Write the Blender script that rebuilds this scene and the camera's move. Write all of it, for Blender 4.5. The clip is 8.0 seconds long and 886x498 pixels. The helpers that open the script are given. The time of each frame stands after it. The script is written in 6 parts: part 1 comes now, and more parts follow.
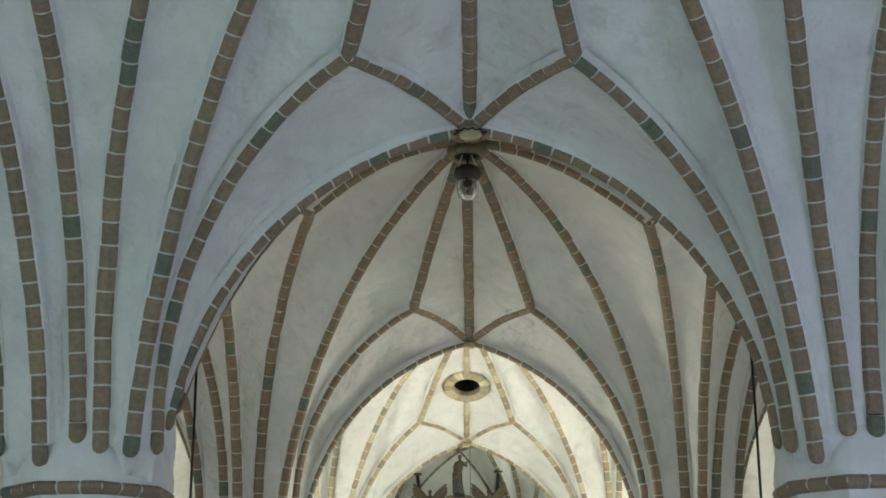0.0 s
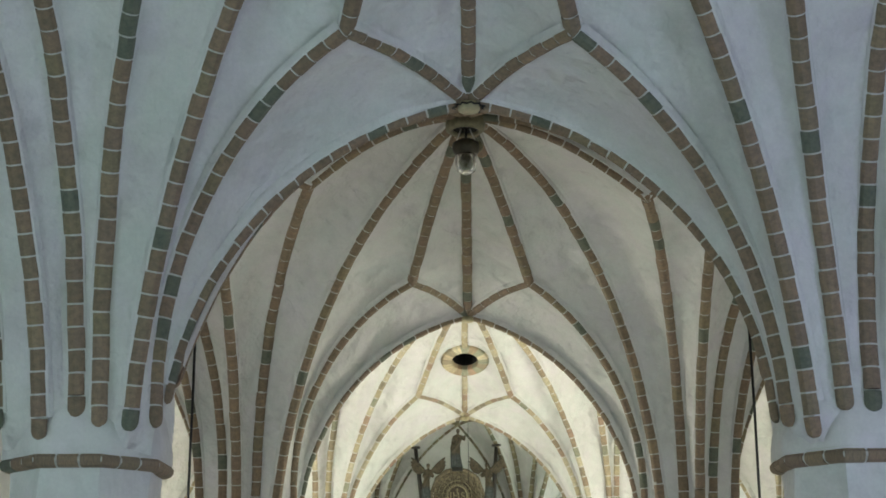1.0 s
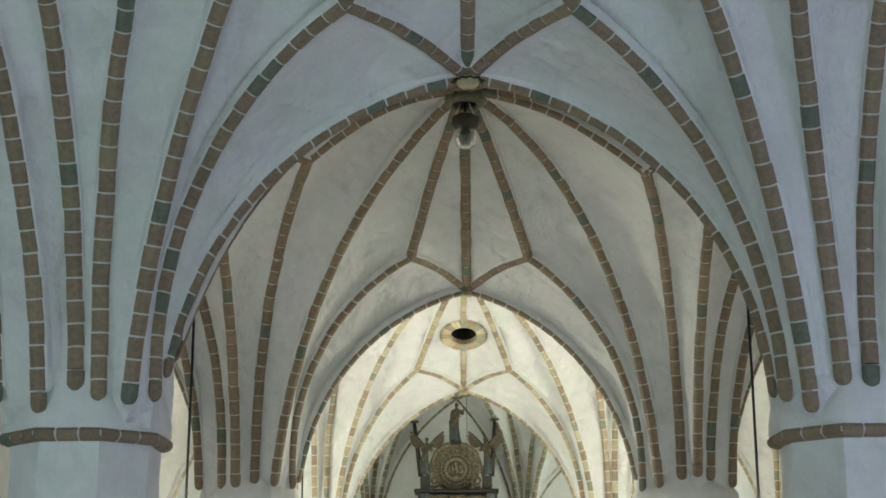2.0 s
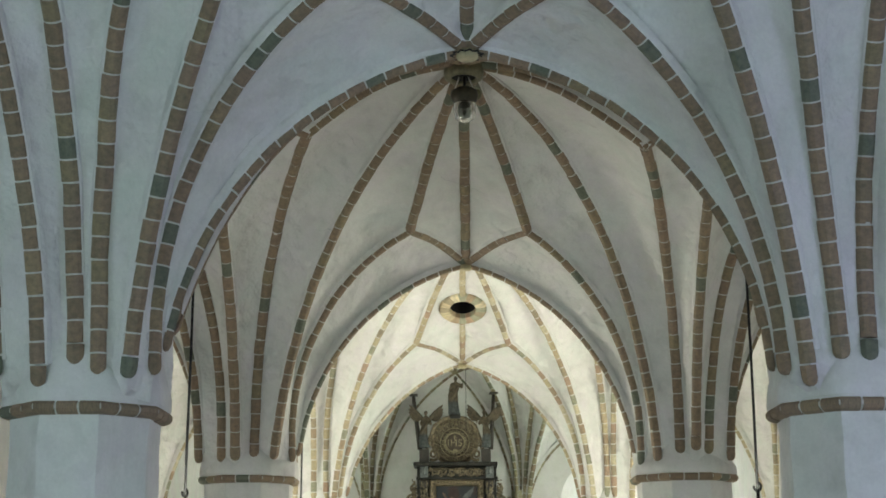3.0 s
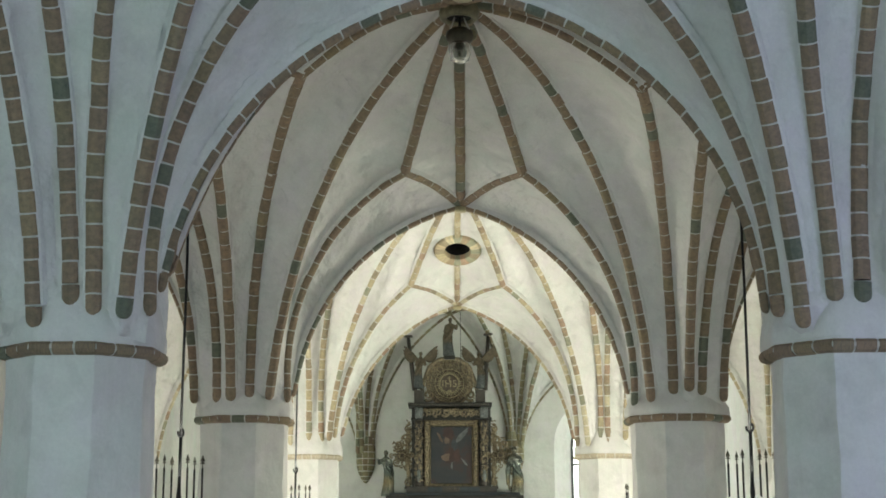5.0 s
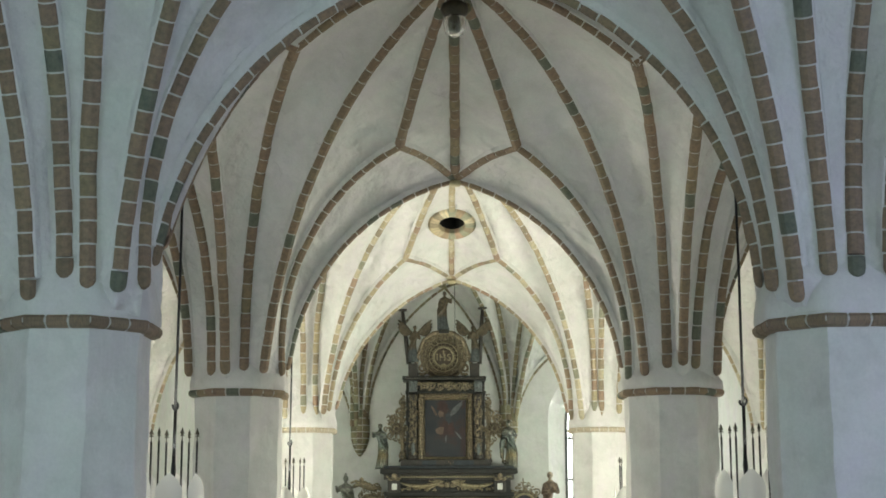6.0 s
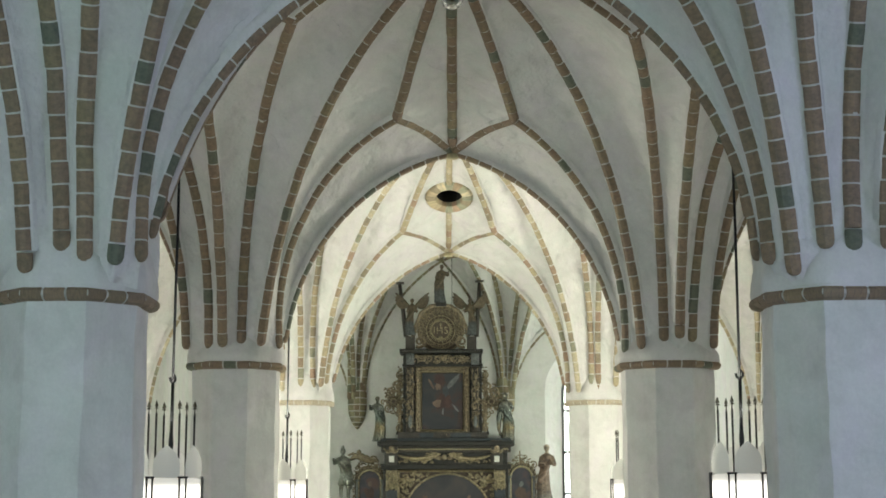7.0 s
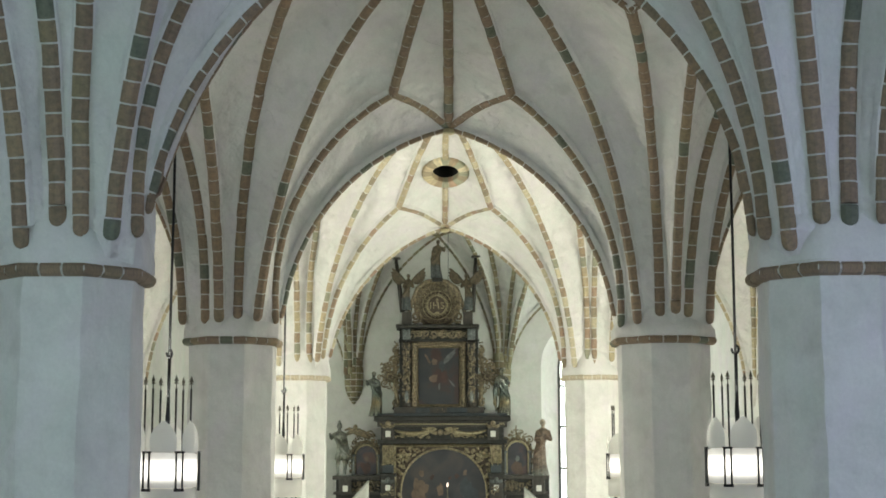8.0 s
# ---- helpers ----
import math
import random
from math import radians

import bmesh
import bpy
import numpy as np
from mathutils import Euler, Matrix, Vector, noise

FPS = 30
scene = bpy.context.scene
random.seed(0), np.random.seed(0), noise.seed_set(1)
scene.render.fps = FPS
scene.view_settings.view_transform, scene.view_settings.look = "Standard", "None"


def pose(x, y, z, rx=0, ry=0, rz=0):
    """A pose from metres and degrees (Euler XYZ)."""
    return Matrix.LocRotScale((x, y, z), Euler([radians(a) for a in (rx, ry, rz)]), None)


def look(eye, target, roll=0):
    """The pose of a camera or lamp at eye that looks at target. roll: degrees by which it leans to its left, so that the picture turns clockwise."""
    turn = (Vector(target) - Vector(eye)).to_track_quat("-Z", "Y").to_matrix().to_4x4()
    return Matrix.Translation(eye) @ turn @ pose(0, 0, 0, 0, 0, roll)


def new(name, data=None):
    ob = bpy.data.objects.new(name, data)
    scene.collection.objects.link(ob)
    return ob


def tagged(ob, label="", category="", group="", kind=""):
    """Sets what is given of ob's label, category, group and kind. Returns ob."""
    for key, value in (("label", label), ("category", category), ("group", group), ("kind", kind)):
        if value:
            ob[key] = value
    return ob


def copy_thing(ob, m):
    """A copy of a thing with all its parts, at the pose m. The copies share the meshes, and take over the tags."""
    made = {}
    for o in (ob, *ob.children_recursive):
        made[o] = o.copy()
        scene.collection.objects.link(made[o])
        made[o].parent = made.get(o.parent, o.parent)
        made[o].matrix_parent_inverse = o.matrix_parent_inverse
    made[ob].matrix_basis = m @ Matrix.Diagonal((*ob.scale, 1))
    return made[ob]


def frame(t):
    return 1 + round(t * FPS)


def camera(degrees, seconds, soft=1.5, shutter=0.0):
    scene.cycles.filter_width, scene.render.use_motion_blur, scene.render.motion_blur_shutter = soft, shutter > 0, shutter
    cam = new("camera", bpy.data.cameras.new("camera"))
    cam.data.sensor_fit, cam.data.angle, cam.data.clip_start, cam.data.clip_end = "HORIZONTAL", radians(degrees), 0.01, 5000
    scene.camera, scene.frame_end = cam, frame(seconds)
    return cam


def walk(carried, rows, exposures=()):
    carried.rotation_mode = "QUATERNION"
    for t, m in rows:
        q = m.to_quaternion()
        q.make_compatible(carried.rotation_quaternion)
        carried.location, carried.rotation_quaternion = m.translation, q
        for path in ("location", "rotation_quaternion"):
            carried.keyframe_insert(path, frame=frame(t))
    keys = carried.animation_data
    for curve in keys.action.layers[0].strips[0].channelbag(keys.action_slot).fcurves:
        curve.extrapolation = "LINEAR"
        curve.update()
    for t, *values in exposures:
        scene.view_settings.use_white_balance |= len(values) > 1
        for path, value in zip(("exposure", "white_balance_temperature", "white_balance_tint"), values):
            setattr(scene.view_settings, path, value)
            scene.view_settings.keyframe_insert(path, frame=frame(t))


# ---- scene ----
# a fixed tripod on the west gallery; the head only tilts down and turns a little
EYE = 3.9
EYE_X = -0.095
LENS = 34.83
cam = camera(LENS, 8.0, soft=1.7)
# seconds, yaw to the left, pitch up, lean
ROWS = [
    (0.0, 0.785, 16.770, -0.348),
    (0.5, 0.753, 16.264, -0.312),
    (1.0, 0.723, 15.723, -0.304),
    (1.5, 0.712, 15.177, -0.241),
    (3.0, 0.650, 13.627, -0.210),
    (3.5, 0.668, 12.884, -0.161),
    (4.0, 0.643, 12.109, -0.143),
    (4.5, 0.560, 11.689, -0.137),
    (6.0, 0.218, 10.197, -0.098),
    (6.5, 0.135, 9.658, -0.060),
    (7.0, 0.103, 9.106, -0.075),
    (7.5, 0.059, 8.624, -0.037),
    (8.0, -0.046, 8.104, -0.100),
]
walk(cam, [(t, pose(EYE_X, 0, EYE, 90 + pitch, 0, yaw) @ pose(0, 0, 0, 0, 0, roll)) for t, yaw, pitch, roll in ROWS])

# ---- world, daylight and exposure ----
scene.view_settings.exposure = 0.0
world = bpy.data.worlds.new("overcast_sky")
scene.world = world
world.use_nodes = True
wn = world.node_tree
sky = wn.nodes.new("ShaderNodeTexSky")
sky.sky_type, sky.sun_disc = "NISHITA", False
sky.sun_elevation, sky.sun_rotation = radians(38), radians(140)
wn.links.new(sky.outputs[0], wn.nodes["Background"].inputs[0])
wn.nodes["Background"].inputs[1].default_value = 0.07
sun = new("sun", bpy.data.lights.new("sun", "SUN"))
sun.data.energy, sun.data.angle, sun.data.color = 1.0, radians(12), (1.0, 0.96, 0.9)
sun.matrix_world = look((0, 0, 0), (-0.5, 0.6, -0.62))


def area_lamp(name, place, aim, width, height, watts, colour, spread=180):
    """A rectangular area lamp: the sky's light at a window opening, or an added fill."""
    ob = new(name, bpy.data.lights.new(name, "AREA"))
    ob.data.shape, ob.data.size, ob.data.size_y = "RECTANGLE", width, height
    ob.data.energy, ob.data.color, ob.data.spread = watts, colour, radians(spread)
    ob.matrix_world = look(place, aim)
    return ob


WALL_X = 8.1            # inner face of the outer aisle walls
WALL_T = 1.2
WEST_Y, EAST_Y = -7.4, 48.6
NORTH_COOL, SOUTH_COOL = (0.60, 0.84, 0.88), (0.55, 0.61, 1.0)
SOFT, WARM, GREENISH = (0.94, 0.97, 0.88), (0.985, 0.985, 0.82), (0.87, 1.0, 0.82)
# bay by bay: the middle of the bay, then watts and colour of the north and of the south window
# the chancel's north lamp is added to brighten the vault; no window is known there
BAY_WINDOWS = [(-1.6, 385, NORTH_COOL, 250, SOUTH_COOL), (9.4, 118, NORTH_COOL, 205, SOUTH_COOL), (20.5, 100, SOFT, 72, SOFT),
               (31.6, 730, WARM, 780, WARM), (42.5, 210, GREENISH, 480, GREENISH)]
AIMS = {-1.6: (0, 5.0, 3.0), 20.5: (0, 21.0, -1.5), 42.5: (0, 43.5, 9.0)}      # the second bay's lamps are turned to the floor to spare its vault
for wy, north, ncol, south, scol in BAY_WINDOWS:
    for side, watts, tint in ((-1, north, ncol), (1, south, scol)):
        area_lamp("side_daylight", (side * (WALL_X + 0.5), wy, 3.85 if wy < 40 else 3.05), AIMS.get(wy, (0, wy, 5.4)), 1.6, 3.7 if wy < 40 else 2.5, watts, tint)
# added fill lamp before the west wall, which is solid and has no window
area_lamp("west_fill_light", (0, WEST_Y - 0.05, 4.6), (0, 20, 8.0), 3.0, 4.0, 700, (0.68, 0.92, 0.87))
EAST_WINDOW = (4.9, 0.95, 1.5, 6.75)      # x, half width of the glass, sill, springing
area_lamp("east_window_daylight", (EAST_WINDOW[0], EAST_Y + 1.9, 4.7), (2.6, 40, 5.6), 2.6, 6.6, 950, (0.94, 1.0, 0.93))

# ---- materials ----


def nodes_of(name):
    m = bpy.data.materials.new(name)
    m.use_nodes = True
    n = m.node_tree.nodes
    return m, n, m.node_tree.links, n["Principled BSDF"]


def ramp(n, l, fac, stops):
    r = n.new("ShaderNodeValToRGB")
    while len(r.color_ramp.elements) < len(stops):
        r.color_ramp.elements.new(0.5)
    for e, (pos, col) in zip(r.color_ramp.elements, stops):
        e.position, e.color = pos, (*col, 1)
    l.new(fac, r.inputs[0])
    return r.outputs[0]


def noise_of(n, l, scale, detail=4.0, rough=0.55, stretch=None):
    co = n.new("ShaderNodeTexCoord").outputs["Object"]
    if stretch:
        mp = n.new("ShaderNodeMapping")
        mp.inputs["Scale"].default_value = stretch
        l.new(co, mp.inputs[0])
        co = mp.outputs[0]
    t = n.new("ShaderNodeTexNoise")
    t.inputs["Scale"].default_value, t.inputs["Detail"].default_value = scale, detail
    t.inputs["Roughness"].default_value = rough
    l.new(co, t.inputs["Vector"])
    return t.outputs["Fac"]


def mix(n, l, fac, a, b, how="MIX"):
    m = n.new("ShaderNodeMix")
    m.data_type, m.blend_type = "RGBA", how
    if isinstance(fac, (int, float)):
        m.inputs[0].default_value = fac
    else:
        l.new(fac, m.inputs[0])
    for slot, v in ((6, a), (7, b)):
        if isinstance(v, tuple):
            m.inputs[slot].default_value = (*v, 1)
        else:
            l.new(v, m.inputs[slot])
    return m.outputs[2]


def bump(n, l, bsdf, height, strength, distance):
    b = n.new("ShaderNodeBump")
    b.inputs["Strength"].default_value, b.inputs["Distance"].default_value = strength, distance
    l.new(height, b.inputs["Height"])
    l.new(b.outputs[0], bsdf.inputs["Normal"])


def cracks(n, l, scale, width):
    """A mask of a few hairline cracks."""
    co = n.new("ShaderNodeTexCoord").outputs["Object"]
    bend = n.new("ShaderNodeTexNoise")
    bend.inputs["Scale"].default_value, bend.inputs["Detail"].default_value = 2.2, 4.0
    l.new(co, bend.inputs["Vector"])
    add = n.new("ShaderNodeMix")
    add.data_type, add.blend_type = "RGBA", "ADD"
    add.inputs[0].default_value = 0.45
    l.new(co, add.inputs[6])
    l.new(bend.outputs["Color"], add.inputs[7])
    vor = n.new("ShaderNodeTexVoronoi")
    vor.feature = "DISTANCE_TO_EDGE"
    vor.inputs["Scale"].default_value = scale
    l.new(add.outputs[2], vor.inputs["Vector"])
    line = ramp(n, l, vor.outputs["Distance"], [(0.0, (1, 1, 1)), (width, (0, 0, 0))])
    where = ramp(n, l, noise_of(n, l, 0.6, 2), [(0.6, (0, 0, 0)), (0.66, (0.4, 0.4, 0.4))])
    return mix(n, l, 1.0, line, where, "MULTIPLY")


def plaster(name, a, b, stain, lumpy=0.07, cracked=False, streaks=False, blotch=0.6):
    """Limewash over uneven plaster: broad clouds, small blotches, hand-trowelled relief."""
    m, n, l, p = nodes_of(name)
    broad = noise_of(n, l, 0.7, 6, 0.62)
    base = ramp(n, l, broad, [(0.32, a), (0.66, b)])
    spots = noise_of(n, l, 1.9, 5, 0.58)
    mask = ramp(n, l, spots, [(0.5, (0, 0, 0)), (0.72, (blotch, blotch, blotch))])
    col = mix(n, l, mask, base, stain)
    tint = ramp(n, l, noise_of(n, l, 1.5, 5, 0.6, (1.0, 1.0, 0.8)), [(0.36, (1.0, 0.955, 1.02)), (0.5, (1.0, 1.0, 1.0)), (0.64, (0.955, 1.01, 0.985))])
    col = mix(n, l, 0.6, col, tint, "MULTIPLY")
    soot = ramp(n, l, noise_of(n, l, 2.2, 6, 0.6), [(0.5, (1, 1, 1)), (0.8, (0.8, 0.79, 0.77))])
    col = mix(n, l, 0.35, col, soot, "MULTIPLY")
    grain = ramp(n, l, noise_of(n, l, 26.0, 4, 0.7), [(0.3, (0.94, 0.94, 0.94)), (0.7, (1.05, 1.05, 1.05))])
    col = mix(n, l, 0.8, col, grain, "MULTIPLY")
    if cracked:
        col = mix(n, l, cracks(n, l, 0.4, 0.0045), col, (0.3, 0.3, 0.29))
    if streaks:
        runs = ramp(n, l, noise_of(n, l, 1.0, 6, 0.65, (5.0, 5.0, 0.45)), [(0.52, (1, 1, 1)), (0.75, (0.84, 0.83, 0.81))])
        col = mix(n, l, 0.5, col, runs, "MULTIPLY")
    l.new(col, p.inputs["Base Color"])
    p.inputs["Roughness"].default_value = 0.92
    relief = n.new("ShaderNodeMath")
    relief.operation = "MULTIPLY_ADD"
    l.new(noise_of(n, l, 9.0, 3), relief.inputs[0])
    relief.inputs[1].default_value = 0.07
    knots = n.new("ShaderNodeMath")
    knots.operation = "MULTIPLY_ADD"
    l.new(noise_of(n, l, 4.2, 2.0), knots.inputs[0])
    knots.inputs[1].default_value = 0.22
    l.new(noise_of(n, l, 1.3, 2.0, 0.5), knots.inputs[2])
    l.new(knots.outputs[0], relief.inputs[2])
    bump(n, l, p, relief.outputs[0], 0.8, lumpy)
    return m


def simple(name, colour, rough=0.6, metal=0.0, vary=0.12, scale=6.0, relief=0.0, gloss=0.5):
    m, n, l, p = nodes_of(name)
    f = noise_of(n, l, scale, 5)
    lo = tuple(c * (1 - vary) for c in colour)
    hi = tuple(min(1, c * (1 + vary)) for c in colour)
    l.new(ramp(n, l, f, [(0.3, lo), (0.7, hi)]), p.inputs["Base Color"])
    p.inputs["Roughness"].default_value, p.inputs["Metallic"].default_value = rough, metal
    p.inputs["Specular IOR Level"].default_value = gloss
    if relief:
        bump(n, l, p, f, 0.5, relief)
    return m


RED_BROWNS = [(0.0, (0.21, 0.16, 0.12)), (0.24, (0.25, 0.185, 0.14)), (0.42, (0.225, 0.18, 0.135)), (0.58, (0.235, 0.175, 0.14)),
              (0.76, (0.27, 0.21, 0.15)), (0.84, (0.235, 0.195, 0.135)), (0.90, (0.135, 0.15, 0.125))]
OCHRES = [(0.0, (0.45, 0.39, 0.27)), (0.2, (0.33, 0.255, 0.185)), (0.36, (0.55, 0.50, 0.38)), (0.52, (0.30, 0.255, 0.19)),
          (0.64, (0.45, 0.375, 0.27)), (0.80, (0.37, 0.265, 0.205)), (0.92, (0.29, 0.295, 0.23))]


def brick_paint(name, lift=(1.0, 1.0, 1.0), tones=RED_BROWNS):
    """Rib bricks in several tones, and a dark green glazed one here and there."""
    m, n, l, p = nodes_of(name)
    info = n.new("ShaderNodeObjectInfo")
    tone = ramp(n, l, info.outputs["Random"], tones)
    tone = mix(n, l, 1.0, tone, lift, "MULTIPLY")
    cr = [x for x in n if x.bl_idname == "ShaderNodeValToRGB"][0].color_ramp
    cr.interpolation = "CONSTANT"
    co = n.new("ShaderNodeTexCoord").outputs["Object"]
    mp = n.new("ShaderNodeMapping")
    mp.inputs["Scale"].default_value = (0.25, 1.0, 1.0)
    l.new(co, mp.inputs[0])
    far = n.new("ShaderNodeVectorMath")
    far.operation = "MULTIPLY_ADD"
    far.inputs[1].default_value = (37.0, 91.0, 53.0)
    l.new(info.outputs["Random"], far.inputs[0])
    l.new(mp.outputs[0], far.inputs[2])
    tex = n.new("ShaderNodeTexNoise")
    tex.inputs["Scale"].default_value, tex.inputs["Detail"].default_value, tex.inputs["Roughness"].default_value = 16.0, 5.0, 0.65
    l.new(far.outputs[0], tex.inputs["Vector"])
    grain = tex.outputs["Fac"]
    col = mix(n, l, 0.75, tone, ramp(n, l, grain, [(0.3, (0.62, 0.64, 0.62)), (0.5, (0.98, 0.95, 0.9)), (0.7, (1.32, 1.22, 1.08))]), "MULTIPLY")
    l.new(col, p.inputs["Base Color"])
    p.inputs["Roughness"].default_value = 0.75
    bump(n, l, p, grain, 0.4, 0.01)
    return m


M_WALL = plaster("limewashed_wall", (0.74, 0.73, 0.70), (0.80, 0.79, 0.77), (0.62, 0.61, 0.58))
M_WEB = plaster("limewashed_vault", (0.72, 0.71, 0.69), (0.80, 0.79, 0.77), (0.56, 0.56, 0.54), 0.42, cracked=True, blotch=0.38)
M_PILLAR = plaster("limewashed_pillar", (0.68, 0.67, 0.65), (0.80, 0.79, 0.77), (0.56, 0.55, 0.53), 0.12, streaks=True, blotch=0.6)
M_MORTAR = plaster("grey_lime_mortar", (0.60, 0.59, 0.54), (0.68, 0.67, 0.62), (0.5, 0.49, 0.45))
M_MORTAR_PALE = plaster("pale_lime_mortar", (0.66, 0.64, 0.60), (0.74, 0.72, 0.68), (0.56, 0.54, 0.5))
M_BRICK = brick_paint("painted_rib_brick", (1.12, 1.10, 1.02))
M_BRICK_PALE = brick_paint("pale_ochre_rib_brick", (0.95, 0.95, 0.92), OCHRES)
M_BRICK_CREAM = brick_paint("cream_rim_brick", (1.2, 1.2, 1.15), OCHRES)
M_BRICK_OLIVE = brick_paint("olive_rib_brick", (0.62, 0.64, 0.58), OCHRES)
M_FLOOR = simple("stone_floor", (0.38, 0.36, 0.33), 0.7, vary=0.25, scale=2.0)
M_DARK = simple("altar_black_paint", (0.027, 0.025, 0.022), 0.42, vary=0.4, gloss=0.4)
M_RIM = simple("pale_rim_brick", (0.52, 0.45, 0.34), 0.8, 0.0, 0.3, 7, 0.01)

# ---- building helpers ----


def mesh_of(name, verts, faces, material, smooth=False):
    me = bpy.data.meshes.new(name)
    me.from_pydata([tuple(v) for v in verts], [], faces)
    me.update()
    if smooth:
        me.polygons.foreach_set("use_smooth", [True] * len(me.polygons))
    for m in (material if isinstance(material, (list, tuple)) else [material]):
        me.materials.append(m)
    return me


def part(name, data, material=None, parent=None, label=""):
    """Links a mesh or a bmesh as one object, under a thing or a part where given."""
    if isinstance(data, bmesh.types.BMesh):
        me = bpy.data.meshes.new(name)
        data.normal_update()
        data.to_mesh(me)
        data.free()
        me.materials.append(material)
        data = me
    ob = new(name, data)
    if parent:
        ob.parent = parent
    if name.endswith(("carving", "_vine", "beading")):
        tagged(ob, kind="stuff")
    return tagged(ob, label=label)


def thing(name, place, label, category, group="", kind="", turn=0.0):
    ob = new(name)
    ob.empty_display_size = 0.2
    ob.matrix_world = pose(*place, 0, 0, turn)
    return tagged(ob, label, category, group, kind)


def box(bm, x0, x1, y0, y1, z0, z1, bevel=0.0):
    r = bmesh.ops.create_cube(bm, size=1.0, matrix=Matrix.LocRotScale(((x0 + x1) / 2, (y0 + y1) / 2, (z0 + z1) / 2), None, (abs(x1 - x0), abs(y1 - y0), abs(z1 - z0))))
    if bevel:
        edges = list({e for v in r["verts"] for e in v.link_edges})
        bmesh.ops.bevel(bm, geom=edges, offset=bevel, segments=2, affect="EDGES", profile=0.5)
    return bm


def lathe(bm, profile, sides=20, centre=(0, 0), flat=False, phase=0.0):
    """Turns (radius, z) pairs round the upright axis; closes both ends."""
    rings = []
    for r, z in profile:
        rings.append([bm.verts.new((centre[0] + r * math.cos(phase + 2 * math.pi * i / sides), centre[1] + r * math.sin(phase + 2 * math.pi * i / sides), z)) for i in range(sides)])
    for a, b in zip(rings, rings[1:]):
        for i in range(sides):
            f = bm.faces.new((a[i], a[(i + 1) % sides], b[(i + 1) % sides], b[i]))
            f.smooth = not flat
    bm.faces.new(rings[0][::-1])
    bm.faces.new(rings[-1])
    return bm


# ---- floor and walls ----
floor = part("floor", box(bmesh.new(), -WALL_X - 1, WALL_X + 1, WEST_Y - 1, EAST_Y + 6, -0.2, 0.0), M_FLOOR)
tagged(floor, "worn grey limestone church floor", "floor", kind="structure")

WALL_H = 13.5


def wall_with_windows(name, axis_place, facing, start, end, windows, label):
    """A thick plastered wall along y with splayed, round-headed openings (middle, half width, sill, spring)."""
    me_v, me_f = [], []

    def quad(a, b, c, d):
        k = len(me_v)
        me_v.extend((a, b, c, d))
        me_f.append((k, k + 1, k + 2, k + 3))

    xi, xo = axis_place, axis_place + facing * WALL_T
    edges = [start]
    for mid, half, sill, spring in windows:
        edges += [mid - half, mid + half]
    edges.append(end)
    for i in range(0, len(edges), 2):
        for x in (xi, xo):
            quad((x, edges[i], 0), (x, edges[i + 1], 0), (x, edges[i + 1], WALL_H), (x, edges[i], WALL_H))
    n = 12
    for mid, half, sill, spring in windows:
        head = [(mid + half * math.cos(math.pi * k / n), spring + half * math.sin(math.pi * k / n)) for k in range(n + 1)]
        for x in (xi, xo):
            quad((x, mid - half, 0), (x, mid + half, 0), (x, mid + half, sill), (x, mid - half, sill))
            for (ya, za), (yb, zb) in zip(head, head[1:]):
                quad((x, ya, za), (x, yb, zb), (x, yb, WALL_H), (x, ya, WALL_H))
        ring = [(mid + half, sill)] + head + [(mid - half, sill)]
        for (ya, za), (yb, zb) in zip(ring, ring[1:] + ring[:1]):
            quad((xi, ya, za), (xi, yb, zb), (xo, yb, zb), (xo, ya, za))
    for y in (start, end):
        quad((xi, y, 0), (xo, y, 0), (xo, y, WALL_H), (xi, y, WALL_H))
    quad((xi, start, WALL_H), (xi, end, WALL_H), (xo, end, WALL_H), (xo, start, WALL_H))
    ob = part(name, mesh_of(name, me_v, me_f, M_WALL))
    return tagged(ob, label, "wall", kind="structure")


# unseen openings, one at each side lamp; the chancel's north one is made up
AISLE_WINDOWS = [(wy, 0.85, 1.7, 5.0 if wy < 40 else 3.75) for wy, *_ in BAY_WINDOWS]
wall_with_windows("wall_north", -WALL_X, -1, WEST_Y - 1, EAST_Y + 1.1, AISLE_WINDOWS, "white limewashed aisle wall with tall round-headed windows")
wall_with_windows("wall_south", WALL_X, 1, WEST_Y - 1, EAST_Y + 1.1, AISLE_WINDOWS, "white limewashed aisle wall with tall round-headed windows")
tagged(part("wall_west", box(bmesh.new(), -WALL_X, WALL_X, WEST_Y - 1.2, WEST_Y - 0.15, 0, WALL_H), M_WALL), "white limewashed west wall behind the gallery", "wall", kind="structure")
tagged(part("ceiling_loft", box(bmesh.new(), -WALL_X - 1, WALL_X + 1, WEST_Y - 1.2, EAST_Y + 1.2, WALL_H, WALL_H + 0.3), M_WALL), "plain loft deck above the vaults", "ceiling", kind="structure")


